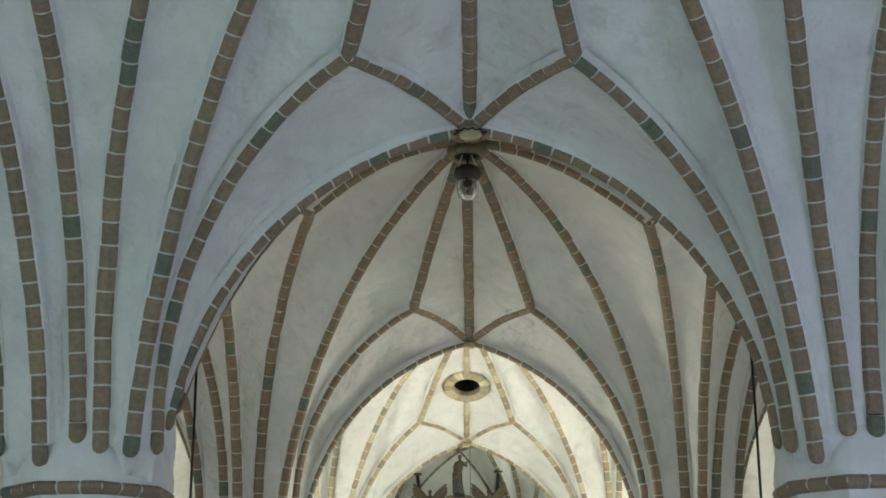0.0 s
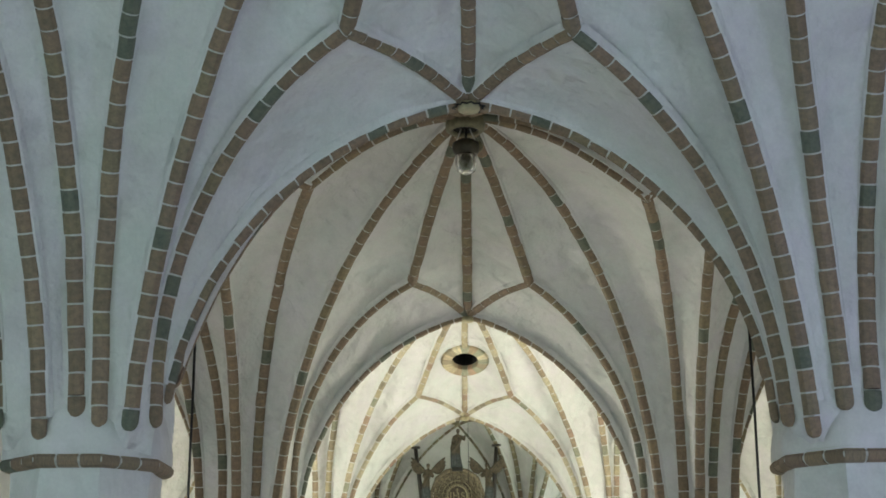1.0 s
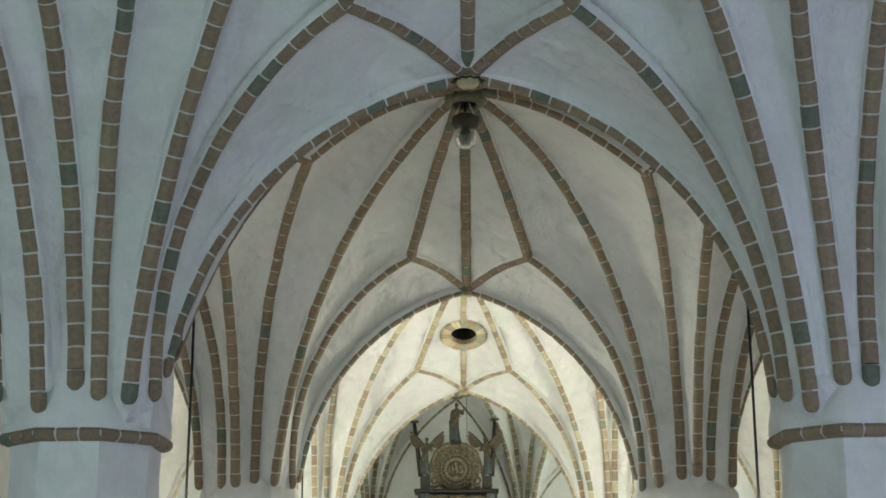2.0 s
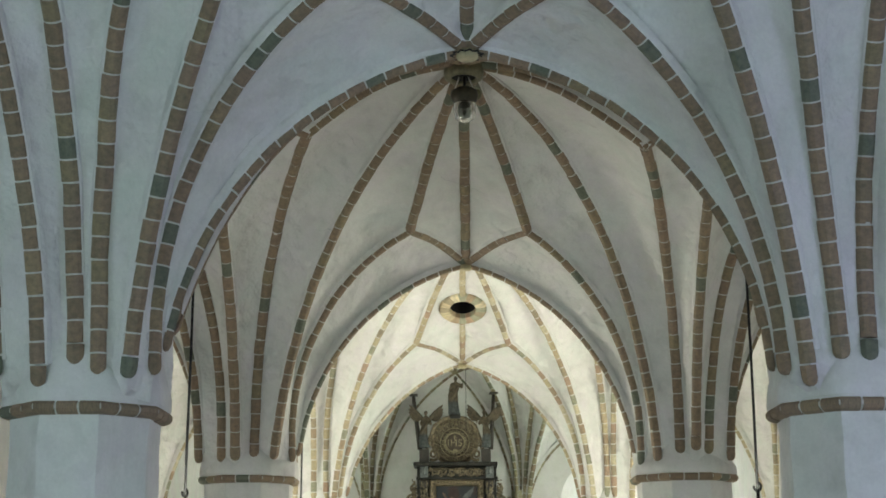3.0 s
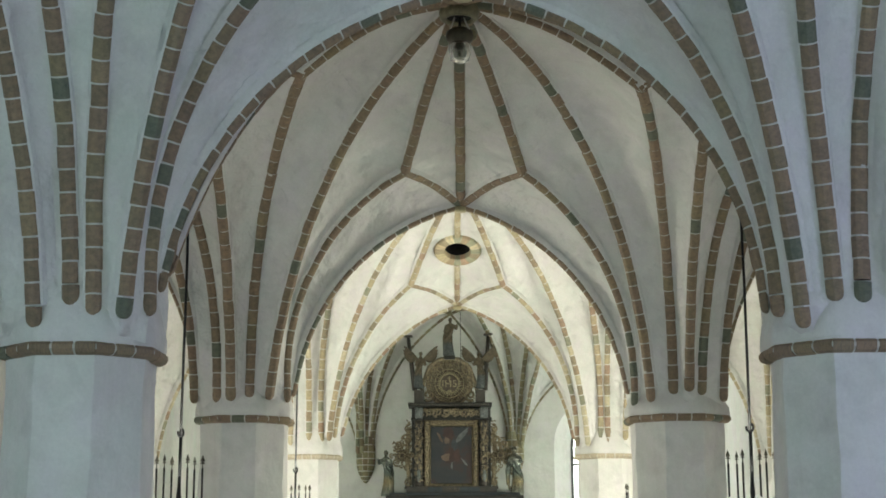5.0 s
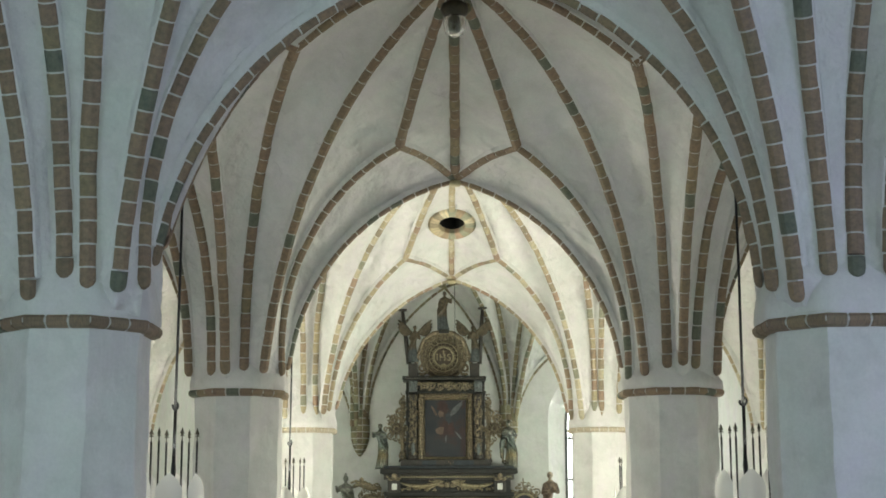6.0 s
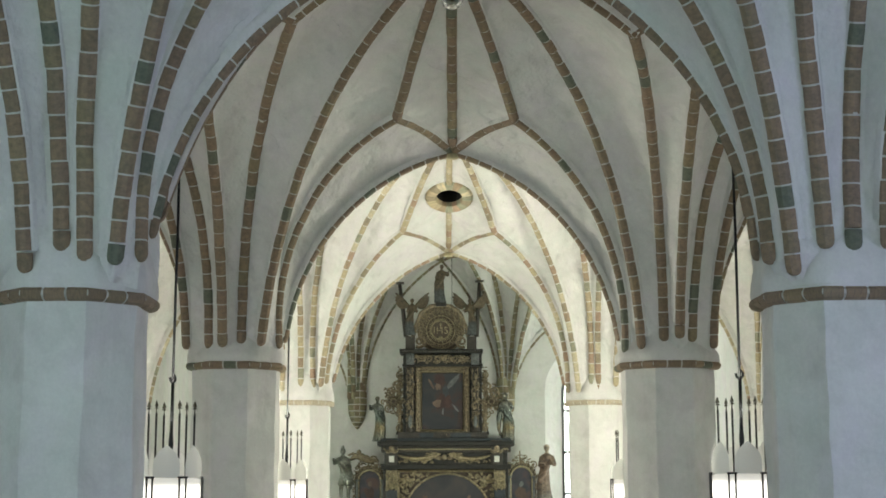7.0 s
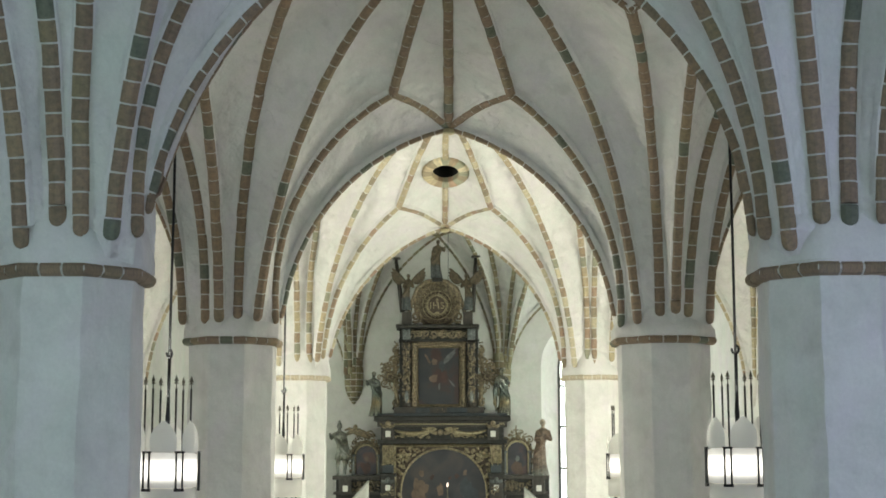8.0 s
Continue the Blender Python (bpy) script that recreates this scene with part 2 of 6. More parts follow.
def east_wall():
    """The east wall with one round-headed window, its reveal splayed towards the church."""
    x0, half, sill, spring = EAST_WINDOW
    wide = half + 0.65
    v, f = [], []

    def quad(*p):
        k = len(v)
        v.extend(p)
        f.append((k, k + 1, k + 2, k + 3))

    n = 16

    def ring(h, low, y):
        return [(x0 + h, y, low)] + [(x0 + h * math.cos(math.pi * k / n), y, spring + h * math.sin(math.pi * k / n)) for k in range(n + 1)] + [(x0 - h, y, low)]

    y0, y1, y2 = EAST_Y, EAST_Y + 0.8, EAST_Y + 1.1
    inner, outer, back = ring(wide, sill - 0.6, y0), ring(half, sill, y1), ring(half, sill, y2)
    for y, r in ((y0, inner), (y2, back)):
        h, low = r[0][0] - x0, r[0][2]
        quad((-WALL_X, y, 0), (x0 - h, y, 0), (x0 - h, y, WALL_H), (-WALL_X, y, WALL_H))
        quad((x0 + h, y, 0), (WALL_X, y, 0), (WALL_X, y, WALL_H), (x0 + h, y, WALL_H))
        quad((x0 - h, y, 0), (x0 + h, y, 0), (x0 + h, y, low), (x0 - h, y, low))
        for a, b in zip(r[1:-1], r[2:-1]):
            quad(a, b, (b[0], y, WALL_H), (a[0], y, WALL_H))
    for r, q in ((inner, outer), (outer, back)):
        for i in range(len(r)):
            j = (i + 1) % len(r)
            quad(r[i], r[j], q[j], q[i])
    ob = part("wall_east", mesh_of("wall_east", v, f, M_WALL))
    return tagged(ob, "white limewashed east wall with one splayed round-headed window", "wall", kind="structure")


east_wall()

# ---- pillars ----
# along the nave: y, half distance between the pillars' axes, height of the moulded ring's middle
PILLARS = [(3.9, 4.10, 5.73), (15.0, 4.06, 5.73), (26.0, 3.91, 5.86), (37.25, 3.88, 5.76)]
SHAFT, RING = 0.73, 0.845      # half widths across the flats
OCT = math.cos(math.pi / 8)


GIRTHS = {(26.0, -1): (1.04, -0.03), (26.0, 1): (1.10, 0.06)}      # thicker shafts, and how far their axis lies off the ribs' axis


def pillar(x, y, zr):
    ob = thing("pillar", (x, y, 0), "white limewashed octagonal pillar with a moulded brick ring", "pillar", "pillars of the nave", "structure")
    rnd = random.Random(round(x * 7 + y * 13))
    girth, off_axis = GIRTHS.get((y, 1 if x > 0 else -1), (1.0, 0.0))
    shaft, ring_r = SHAFT * girth, RING * girth
    rows = [(shaft + 0.12, 0.0), (shaft + 0.12, 0.5), (shaft, 0.62)] + [(shaft, 0.62 + (zr - 0.62) * k / 14) for k in range(1, 15)]
    bm = lathe(bmesh.new(), [(r / OCT, z) for r, z in rows], 8, flat=True, phase=math.pi / 8)
    for v in bm.verts:
        v.co.x += off_axis + rnd.uniform(-0.013, 0.013)
        v.co.y += rnd.uniform(-0.013, 0.013)
    part("shaft", bm, M_PILLAR, ob)
    s = ring_r - 0.02
    top = RING - 0.02
    prof = [(shaft - 0.02, -0.04), (s, 0.07), (s + 0.004, 0.2), (min(s, top + 0.04) - 0.01, 0.3), (top - 0.04, 0.46), (top - 0.09, 0.66), (top - 0.17, 1.0), (top - 0.27, 1.5), (top - 0.4, 2.2)]
    bm = bmesh.new()
    n, rings = 32, []
    for r, dz in prof:
        k = min(1.0, max(0.0, (dz - 0.1) / 0.7))          # from eight-sided at the ring to round above
        row = []
        for i in range(n):
            a = 2 * math.pi * i / n
            off = (a + math.pi / 8) % (math.pi / 4) - math.pi / 8
            q = r / math.cos(off) * (1 - k) + r * 1.035 * k + 0.012 * noise.noise(Vector((3 * math.cos(a) + x, 3 * math.sin(a) + y, 3 * dz)))
            row.append(bm.verts.new((off_axis * (1 - k) + q * math.cos(a), q * math.sin(a), zr + dz)))
        rings.append(row)
    for lo, hi in zip(rings, rings[1:]):
        for i in range(n):
            bm.faces.new((lo[i], lo[(i + 1) % n], hi[(i + 1) % n], hi[i])).smooth = True
    part("springer", bm, M_PILLAR, ob)
    ring = part("ring_mortar", lathe(bmesh.new(), [((shaft - 0.01) / OCT, zr - 0.075), ((ring_r - 0.07) / OCT, zr - 0.058), ((ring_r - 0.011) / OCT, zr - 0.018), ((ring_r - 0.011) / OCT, zr + 0.022), ((ring_r - 0.06) / OCT, zr + 0.056), (s / OCT, zr + 0.085)], 8, (off_axis, 0), flat=True, phase=math.pi / 8), M_MORTAR, ob)
    # three moulded bricks to each side of the ring
    side = 2 * ring_r * math.tan(math.pi / 8)
    for i in range(8):
        a = math.pi / 4 * i
        for j in range(3):
            br = new("ring_brick", RING_BRICKS[int(y > 30)])
            br.parent = ring
            off = (j - 1) * side / 3
            m = pose(off_axis, 0, zr, 0, 0, math.degrees(a)) @ Matrix.Translation((ring_r, off, 0))
            br.matrix_basis = m @ Matrix.Diagonal((1, side / 3 - 0.026, random.uniform(0.8, 0.9), 1))
    return ob


def ring_brick_mesh(mat):
    """A moulded bullnose brick, one metre long along y, its nose towards +x at x = 0."""
    prof = [(-0.16, -0.085), (-0.085, -0.085), (-0.03, -0.062), (-0.004, -0.02), (-0.004, 0.03), (-0.035, 0.068), (-0.16, 0.08)]
    k = len(prof)
    v = [(x, y, z) for y in (-0.5, 0.5) for x, z in prof]
    f = [(i, k + i, k + i + 1, i + 1) for i in range(k - 1)] + [tuple(range(k)), tuple(range(2 * k - 1, k - 1, -1))]
    return mesh_of("ring_brick", v, f, mat)


RING_BRICKS = [ring_brick_mesh(M_BRICK), ring_brick_mesh(M_RIM)]
for y, w, zr in PILLARS:
    for side in (-1, 1):
        pillar(side * w, y, zr)

# ---- vaults ----
BACK = 0.095            # how far the cells lie behind the ribs' faces
STEPS = 22


def rising(c, end, how):
    """A rib's face line from a pillar or corbel at c to a point above: a circle's arc. how: the lean off the upright at the foot (radians),
    the foot's distance from the axis, a sideways bow at mid-length, and a sideways shift of the foot. Gives its points and outward normals."""
    cx, cy, zs = c[:3]
    lean, r0, bow, shift = how[:4]
    dx, dy = end[0] - cx, end[1] - cy
    far = math.hypot(dx, dy)
    ux, uy = dx / far, dy / far
    d, h = max(0.05, far - r0), end[2] - zs
    start = math.pi / 2 - lean
    bend = start - math.atan2(h, d)
    R = math.hypot(d, h) / (2 * math.sin(bend))
    pts, nor = [], []
    for i in range(STEPS + 1):
        u = i / STEPS
        a = start - 2 * bend * u
        s, z = R * (math.sin(start) - math.sin(a)), R * (math.cos(a) - math.cos(start))
        p = Vector((cx + ux * (r0 + s), cy + uy * (r0 + s), zs + z))
        side = bow * math.sin(math.pi * u) + shift * (1 - u) ** 2 + 0.018 * math.sin(math.pi * u) * noise.noise(p * 1.3)
        pts.append(p + Vector((-uy * side, ux * side, 0)))
        nor.append(Vector((-ux * math.sin(a), -uy * math.sin(a), math.cos(a))))
    return pts, nor


def crossing(a, b, sag):
    """A short rib between two nodes, bowed upwards by sag."""
    a, b = Vector(a), Vector(b)
    flat = Vector((b.x - a.x, b.y - a.y, 0))
    pts = [a.lerp(b, i / STEPS) + Vector((0, 0, sag * math.sin(math.pi * i / STEPS))) for i in range(STEPS + 1)]
    nor = []
    for i in range(STEPS + 1):
        t = pts[min(i + 1, STEPS)] - pts[max(i - 1, 0)]
        side = flat.cross(Vector((0, 0, 1))).normalized()
        nor.append(side.cross(t).normalized())
    return pts, nor


RIB_W = 0.16


def brick_mesh(name, mat):
    """One moulded rib brick, one metre long along x, its face towards -z, rounded across; its back is bedded in plaster."""
    w, h = RIB_W / 2, 0.075
    prof = [(-w, h), (-w * 0.93, 0.045), (-w * 0.62, 0.014), (0, -0.004), (w * 0.62, 0.014), (w * 0.93, 0.045), (w, h)]
    v = [(x, y, z) for x in (-0.5, 0.5) for y, z in prof]
    k = len(prof)
    f = [(i, i + 1, k + i + 1, k + i) for i in range(k - 1)] + [tuple(range(k - 1, -1, -1)), tuple(range(k, 2 * k)), (k - 1, 0, k, 2 * k - 1)]
    return mesh_of(name, v, f, mat)


BRICKS = [brick_mesh("rib_brick", M_BRICK), brick_mesh("pale_rib_brick", M_BRICK_PALE), brick_mesh("olive_rib_brick", M_BRICK_OLIVE)]


OPENING = (Vector((0.0, 34.77, 10.77)), radians(-27.0))      # the round opening in the third vault: middle and tilt


def foot_brick_mesh(name, mat):
    """The lowest brick of a rib, whose foot dies into the plaster with a rounded end."""
    w, h = RIB_W / 2, 0.075
    rows = ((0.5, 1.0, 0.0), (-0.1, 1.0, 0.004), (-0.3, 0.9, 0.012), (-0.43, 0.65, 0.025), (-0.5, 0.3, 0.05))
    v = [(x, y * k, z + (d if z < 0.06 else 0)) for x, k, d in rows for y, z in ((-w, h), (-w * 0.93, 0.045), (-w * 0.62, 0.014), (0, -0.004), (w * 0.62, 0.014), (w * 0.93, 0.045), (w, h))]
    f = [(r * 7 + i, (r + 1) * 7 + i, (r + 1) * 7 + i + 1, r * 7 + i + 1) for r in range(4) for i in range(6)]
    f += [tuple(range(7)), tuple(range(34, 27, -1))] + [(r * 7 + 6, (r + 1) * 7 + 6, (r + 1) * 7, r * 7) for r in range(4)]
    return mesh_of(name, v, f, mat)


FOOT_BRICKS = [foot_brick_mesh("foot_brick", M_BRICK), foot_brick_mesh("pale_foot_brick", M_BRICK_PALE), foot_brick_mesh("olive_foot_brick", M_BRICK_OLIVE)]


def rib(parent, curve, bricked=True, foot=0.0):
    """The mortar core of a rib, and its moulded bricks as pieces of their own."""
    pts, nor = curve
    v, f, joint = [], [], []
    lengths = [0.0]
    for a, b in zip(pts, pts[1:]):
        lengths.append(lengths[-1] + (b - a).length)
    w = RIB_W * WIDEN / 2 - 0.007
    for i, (p, nn) in enumerate(zip(pts, nor)):
        t = (pts[min(i + 1, len(pts) - 1)] - pts[max(i - 1, 0)]).normalized()
        s = t.cross(nn).normalized()
        e = w + 0.02                                  # the plastered sides stand a little proud of the bricks
        for a, b in ((-e - 0.012, BACK + 0.06), (-e, 0.078), (-w, 0.062), (-w * 0.62, 0.019), (0, 0.002), (w * 0.62, 0.019), (w, 0.062), (e, 0.078), (e + 0.012, BACK + 0.06)):
            v.append(p + s * a + nn * b)
    for i in range(len(pts) - 1):
        if (pts[i] - OPENING[0]).length < 0.50 or (foot and lengths[i] < foot + 0.08):
            continue
        for j in range(8):
            a = i * 9 + j
            f.append((a, a + 1, a + 10, a + 9))
            joint.append(int(1 < j < 6))
    end = (len(pts) - 1) * 9
    f += [tuple(range(end, end + 9))] + ([] if foot else [tuple(range(8, -1, -1))])
    me = mesh_of("rib", v, f, [M_WEB, JOINTS[PALE]])
    me.polygons.foreach_set("material_index", joint + [0] * (len(f) - len(joint)))
    ob = part("rib", me, parent=parent)
    if not bricked:
        return ob
    total = lengths[-1] - foot
    count = max(2, round(total / BRICK_L))
    step = total / count
    k = 0
    for i in range(count):
        mid = foot + (i + 0.5) * step
        while lengths[k + 1] < mid:
            k += 1
        u = (mid - lengths[k]) / (lengths[k + 1] - lengths[k])
        p, nn = pts[k].lerp(pts[k + 1], u), nor[k].lerp(nor[k + 1], u).normalized()
        t = (pts[k + 1] - pts[k]).normalized()
        s = nn.cross(t).normalized()
        nn = t.cross(s)
        m = Matrix((t, s, nn)).transposed().to_4x4()
        m.translation = p + s * random.uniform(-0.004, 0.004) + nn * random.uniform(-0.005, 0.0)
        m = m @ Matrix.Rotation(random.uniform(-0.02, 0.02), 4, "Z")
        if (p - OPENING[0]).length < 0.62:
            continue
        br = new("brick", (FOOT_BRICKS if foot and i == 0 else BRICKS)[PALE])
        br.parent = ob
        br.matrix_basis = m @ Matrix.Diagonal((step - JOINT, WIDEN * random.uniform(0.95, 1.05), random.uniform(0.96, 1.04), 1))
    return ob


BRICK_L, WIDEN, PALE, JOINT = 0.25, 1.0, 0, 0.015
JOINTS = [M_MORTAR, M_MORTAR_PALE, M_MORTAR_PALE]


def behind(curve, sink=0.11, lift=0.0):
    """The line of the cells behind a rib: almost flush at the rib's foot, deeper higher up."""
    last = len(curve[0]) - 1
    rises = curve[0][last].z - curve[0][0].z > 2.2
    out = []
    for i, (p, n) in enumerate(zip(*curve)):
        u = min(1.0, i / last / 0.5)
        out.append(p + n * ((0.055 + (BACK - 0.055) * u * u * (3 - 2 * u) + (sink, sink * 0.35, 0.0)[min(i, 2)]) if rises else BACK + lift))
    return out


def clear_of(points, curve, gap=0.055, reach=0.15):
    """Moves the points of a cell that would cover a rib's bricks back behind its face."""
    p, a, nor = np.array(points), np.array(curve[0]), np.array(curve[1])
    k = ((p[:, None] - a[None]) ** 2).sum(2).argmin(1)
    d, nn = p - a[k], nor[k]
    t = np.gradient(a, axis=0)[k]
    t /= np.linalg.norm(t, axis=1)[:, None]
    depth = (d * nn).sum(1)
    aside = np.linalg.norm(d - nn * depth[:, None] - t * (d * t).sum(1)[:, None], axis=1)
    need = np.where((aside < reach) & (depth < gap) & (depth > -0.4), gap - depth, 0.0)
    return [Vector(q) for q in p + nn * need[:, None]]


def web_patch(v, f, left, right, far, swell, ribs=()):
    """A vault cell between two rib lines from one corner and a line that joins their ends, swelling upwards."""
    n, m = len(left) - 1, 12
    a, b = left[-1], right[-1]
    k0 = len(v)
    outward = []
    for i in range(n + 1):
        s = i / n
        for j in range(m + 1):
            q = j / m
            p = left[i].lerp(right[i], q)
            if far:
                g = far[round(q * (len(far) - 1))] - a.lerp(b, q)
                p = p + g * s * s
            chord = (left[i] - right[i]).length
            up = ribs[0][1][i].lerp(ribs[1][1][i], q).normalized() if ribs else Vector((0, 0, 1))
            outward.append(up)
            taper = math.sin(math.pi * min(s, 0.999)) ** 0.6
            wave = 0.08 * noise.noise(p * 0.8) + 0.05 * noise.noise(p * 2.1)
            across = math.sin(math.pi * q)
            v.append(p + up * max(-0.05, swell * min(chord, 2.5) * across ** 0.7 * taper + wave * (across * taper) ** 1.7))
    for curve in ribs:
        v[k0:] = clear_of(v[k0:], curve)
    lean = Matrix.Rotation(OPENING[1], 3, "X")
    rim = []
    for k in range(k0, len(v)):                    # an even round edge where the cell meets the opening
        d = lean.inverted() @ (v[k] - OPENING[0])
        flat = math.hypot(d.x, d.y)
        near = abs(d.z) < 0.5 and flat < 0.62
        rim.append(near)
        if near and flat > 0.05:
            v[k] = OPENING[0] + lean @ Vector((d.x / flat * 0.47, d.y / flat * 0.47, 0.05))
        elif abs(d.z) < 0.5 and flat < 1.1:
            u = (1.1 - flat) / 0.48
            v[k] = OPENING[0] + lean @ Vector((d.x, d.y, d.z * (1 - u) + max(d.z, 0.02) * u))
    for i in range(n):
        for j in range(m):
            c = k0 + i * (m + 1) + j
            if all(rim[q - k0] for q in (c, c + 1, c + m + 1, c + m + 2)):
                continue
            face = (c, c + 1, c + m + 2, c + m + 1)
            flat = (v[face[2]] - v[c]).cross(v[face[3]] - v[c + 1])
            f.append(face if flat.dot(outward[c + m + 2 - k0]) > 0 else face[::-1])


def star_vault(name, label, corners, crowns, centre, bricked, near=-99.0):
    """A domed star vault. corners: sw, se, ne, nw as ((x, y, springing), its ribs); crowns: the heads of the arches from corner to corner,
    and whether this vault builds that arch. A corner's ribs: the arch across, the star rib to its node, the diagonal, the star rib and arch along."""
    ob = thing(name, (0, 0, 0), label, "vault", "", "structure")
    v, f = [], []
    o = Vector(centre)

    def want(curve, c=None):
        if bricked == "east" and (c is None or c[1] < o.y):
            return False
        return bool(bricked) and max(p.y for p in curve[0]) > near

    diag = []
    for c, ribs in corners:
        r = rising(c, o, ribs["diag"])
        diag.append(r)
        rib(ob, r, want(r, c), ribs["diag"][4])
    for side in range(4):
        s = Vector(crowns[side][:3])
        across = side % 2 == 0                      # an arch across the nave, or one along it
        ridge = crossing(s, o, 0.2)
        rib(ob, ridge, want(ridge))
        for n in (side, (side + 1) % 4):
            c, ribs = corners[n]
            how = ribs["arch" if across else "long"]
            arch = rising(c, s, how)
            if crowns[side][3]:
                rib(ob, arch, want(arch, c), how[4])
            how, node = (ribs["star"], ribs["node"]) if across else (ribs["long_star"], ribs["long_node"])
            if node is None:
                web_patch(v, f, behind(arch), behind(diag[n]), behind(ridge), 0.05, (arch, diag[n]))
                continue
            tier = rising(c, node, how)
            tie = crossing(node, s, 0.09)
            up = crossing(node, o, 0.16 if across else 0.28)
            rib(ob, tier, want(tier, c), how[4])
            rib(ob, tie, want(tie))
            rib(ob, up, want(up))
            web_patch(v, f, behind(arch), behind(tier), behind(tie, lift=-0.03)[::-1], 0.09, (arch, tier))
            web_patch(v, f, behind(tier), behind(diag[n]), behind(up), 0.09, (tier, diag[n]))
            web_patch(v, f, behind(ridge)[::-1], behind(up)[::-1], behind(tie, lift=-0.03)[::-1], 0.03)
    me = mesh_of("web", v, f, M_WEB, True)
    bm = bmesh.new()
    bm.from_mesh(me)
    bmesh.ops.remove_doubles(bm, verts=bm.verts[:], dist=0.004)
    bm.to_mesh(me)
    bm.free()
    me.set_sharp_from_angle(angle=radians(50))
    web = part("web", me, parent=ob)
    shell = web.modifiers.new("thickness", "SOLIDIFY")
    shell.thickness, shell.offset = 0.14, 1.0
    return ob


SPRING = [5.85, 5.85, 5.93, 5.83]
ARCADE = 11.0
# bay by bay: the head of the arch to the east, the vault's top, and for either side the star's nodes and the ribs of the eastern pillar,
# each with its lean, foot radius, sideways bow, sideways shift of the foot and the height at which its bricks begin
STARS = {
    1: dict(crown=(0.017, 9.775), top=11.821, sides={
        -1: dict(node=(-1.227, 13.184, 9.855), long_node=(-2.671, 11.083, 10.8),
            arch=(-0.015, 0.78, -0.013, -0.001, 0.554), star=(-0.217, 0.988, 0.035, 0.034, 0.255), diag=(0.114, 0.978, 0.012, 0, 0.154), long_star=(-0.07, 0.885, -0.104, -0.001, 0.187), long=(-0.061, 0.845, -0.069, 0.022, 0.291)),
        1: dict(node=(1.068, 13.226, 9.836), long_node=(2.668, 10.804, 10.857),
            arch=(-0.058, 0.833, -0.003, 0.005, 0.307), star=(-0.021, 0.944, 0.024, 0.011, 0.197), diag=(0.165, 0.99, 0.009, -0.012, 0.031), long_star=(0.014, 0.888, -0.077, 0.033, 0.308), long=(-0.17, 0.90, 0.052, 0.032, 0.302))}),
    2: dict(crown=(0.037, 9.836), top=11.761, sides={
        -1: dict(node=(-0.963, 24.485, 10.104), long_node=(-2.479, 21.248, 10.854),
            arch=(-0.004, 0.889, 0.001, -0.001, 0.365), star=(-0.208, 0.988, 0.004, 0.02, 0.249), diag=(0.272, 0.886, -0.157, -0.009, 0.244), long_star=(0.043, 0.837, -0.089, -0.071, 0.261), long=(0.263, 0.966, -0.039, -0.14, 0.203)),
        1: dict(node=(1.135, 24.49, 10.084), long_node=(2.81, 20.918, 10.509),
            arch=(0.015, 0.843, 0, 0.003, 0.392), star=(-0.134, 0.941, 0.022, -0.001, 0.135), diag=(0.007, 0.913, -0.06, 0.005, 0.189), long_star=(-0.006, 0.847, 0.058, 0.072, 0.311), long=(0.27, 0.97, 0.025, 0.147, 0.345))}),
    3: dict(crown=(-0.01, 9.724), top=11.695, sides={
        -1: dict(node=(-1.182, 35.365, 9.949), long_node=(-2.371, 33.387, 11.451),
            arch=(0.074, 0.815, 0.001, -0.001, 0.465), star=(0.01, 0.853, -0.008, 0.022, 0.4), diag=(0.159, 0.923, -0.046, 0.058, 0.301), long_star=(-0.134, 0.88, -0.044, 0.107, 0.27), long=(-0.056, 0.825, 0.037, 0.041, 0.265)),
        1: dict(node=(1.149, 35.378, 9.932), long_node=(2.666, 33.097, 11.102),
            arch=(0.02, 0.885, 0.003, -0.003, 0.378), star=(-0.08, 0.995, 0.019, -0.091, 0.171), diag=(0.131, 0.921, -0.005, -0.05, 0.157), long_star=(-0.088, 0.837, 0.05, -0.025, 0.109), long=(-0.077, 0.823, -0.049, -0.039, 0.107))}),
}
PLAIN = (0.05, 0.84, 0.0, 0.0, 0.2)
AISLE_NEAR = {(1, -1): (-5.171, 10.845, 11.242), (2, -1): (-5.424, 21.826, 11.132), (2, 1): (5.282, 21.831, 11.167)}
AISLE_STAR = {(1, -1): (0.138, 0.929, -0.011, -0.122, 0.06), (2, -1): (0.01, 0.934, 0.019, -0.154, 0.2), (2, 1): (0.079, 0.926, -0.007, 0.144, 0.3)}
AISLE_DIAG = {-1: (0.147, 0.956, -0.005, -0.499, 0.2), 1: (0.118, 0.95, 0.004, 0.466, 0.2)}


def corner(k, side):
    y, w, zr = PILLARS[k]
    return (side * (w - (0.04 if k == 1 else 0.0)), y, SPRING[k])


def mirrored(ribs, ya, yb):
    """The ribs of a western pillar, from those of the eastern pillar of the same bay."""
    out = {}
    for key, q in ribs.items():
        if q is None:
            out[key] = None
        elif key.endswith("node"):
            out[key] = (q[0], ya + yb - q[1], q[2])
        else:
            out[key] = (q[0], q[1], -q[2], -q[3], q[4] + 0.7)
    return out


def respond(y, side):
    how = (0.08, 0.3, 0.0, 0.0, 0.1)
    return (side * (WALL_X + 0.05), y, 5.6), dict(arch=how, diag=how, long=how, star=how, node=None, long_star=how, long_node=None)


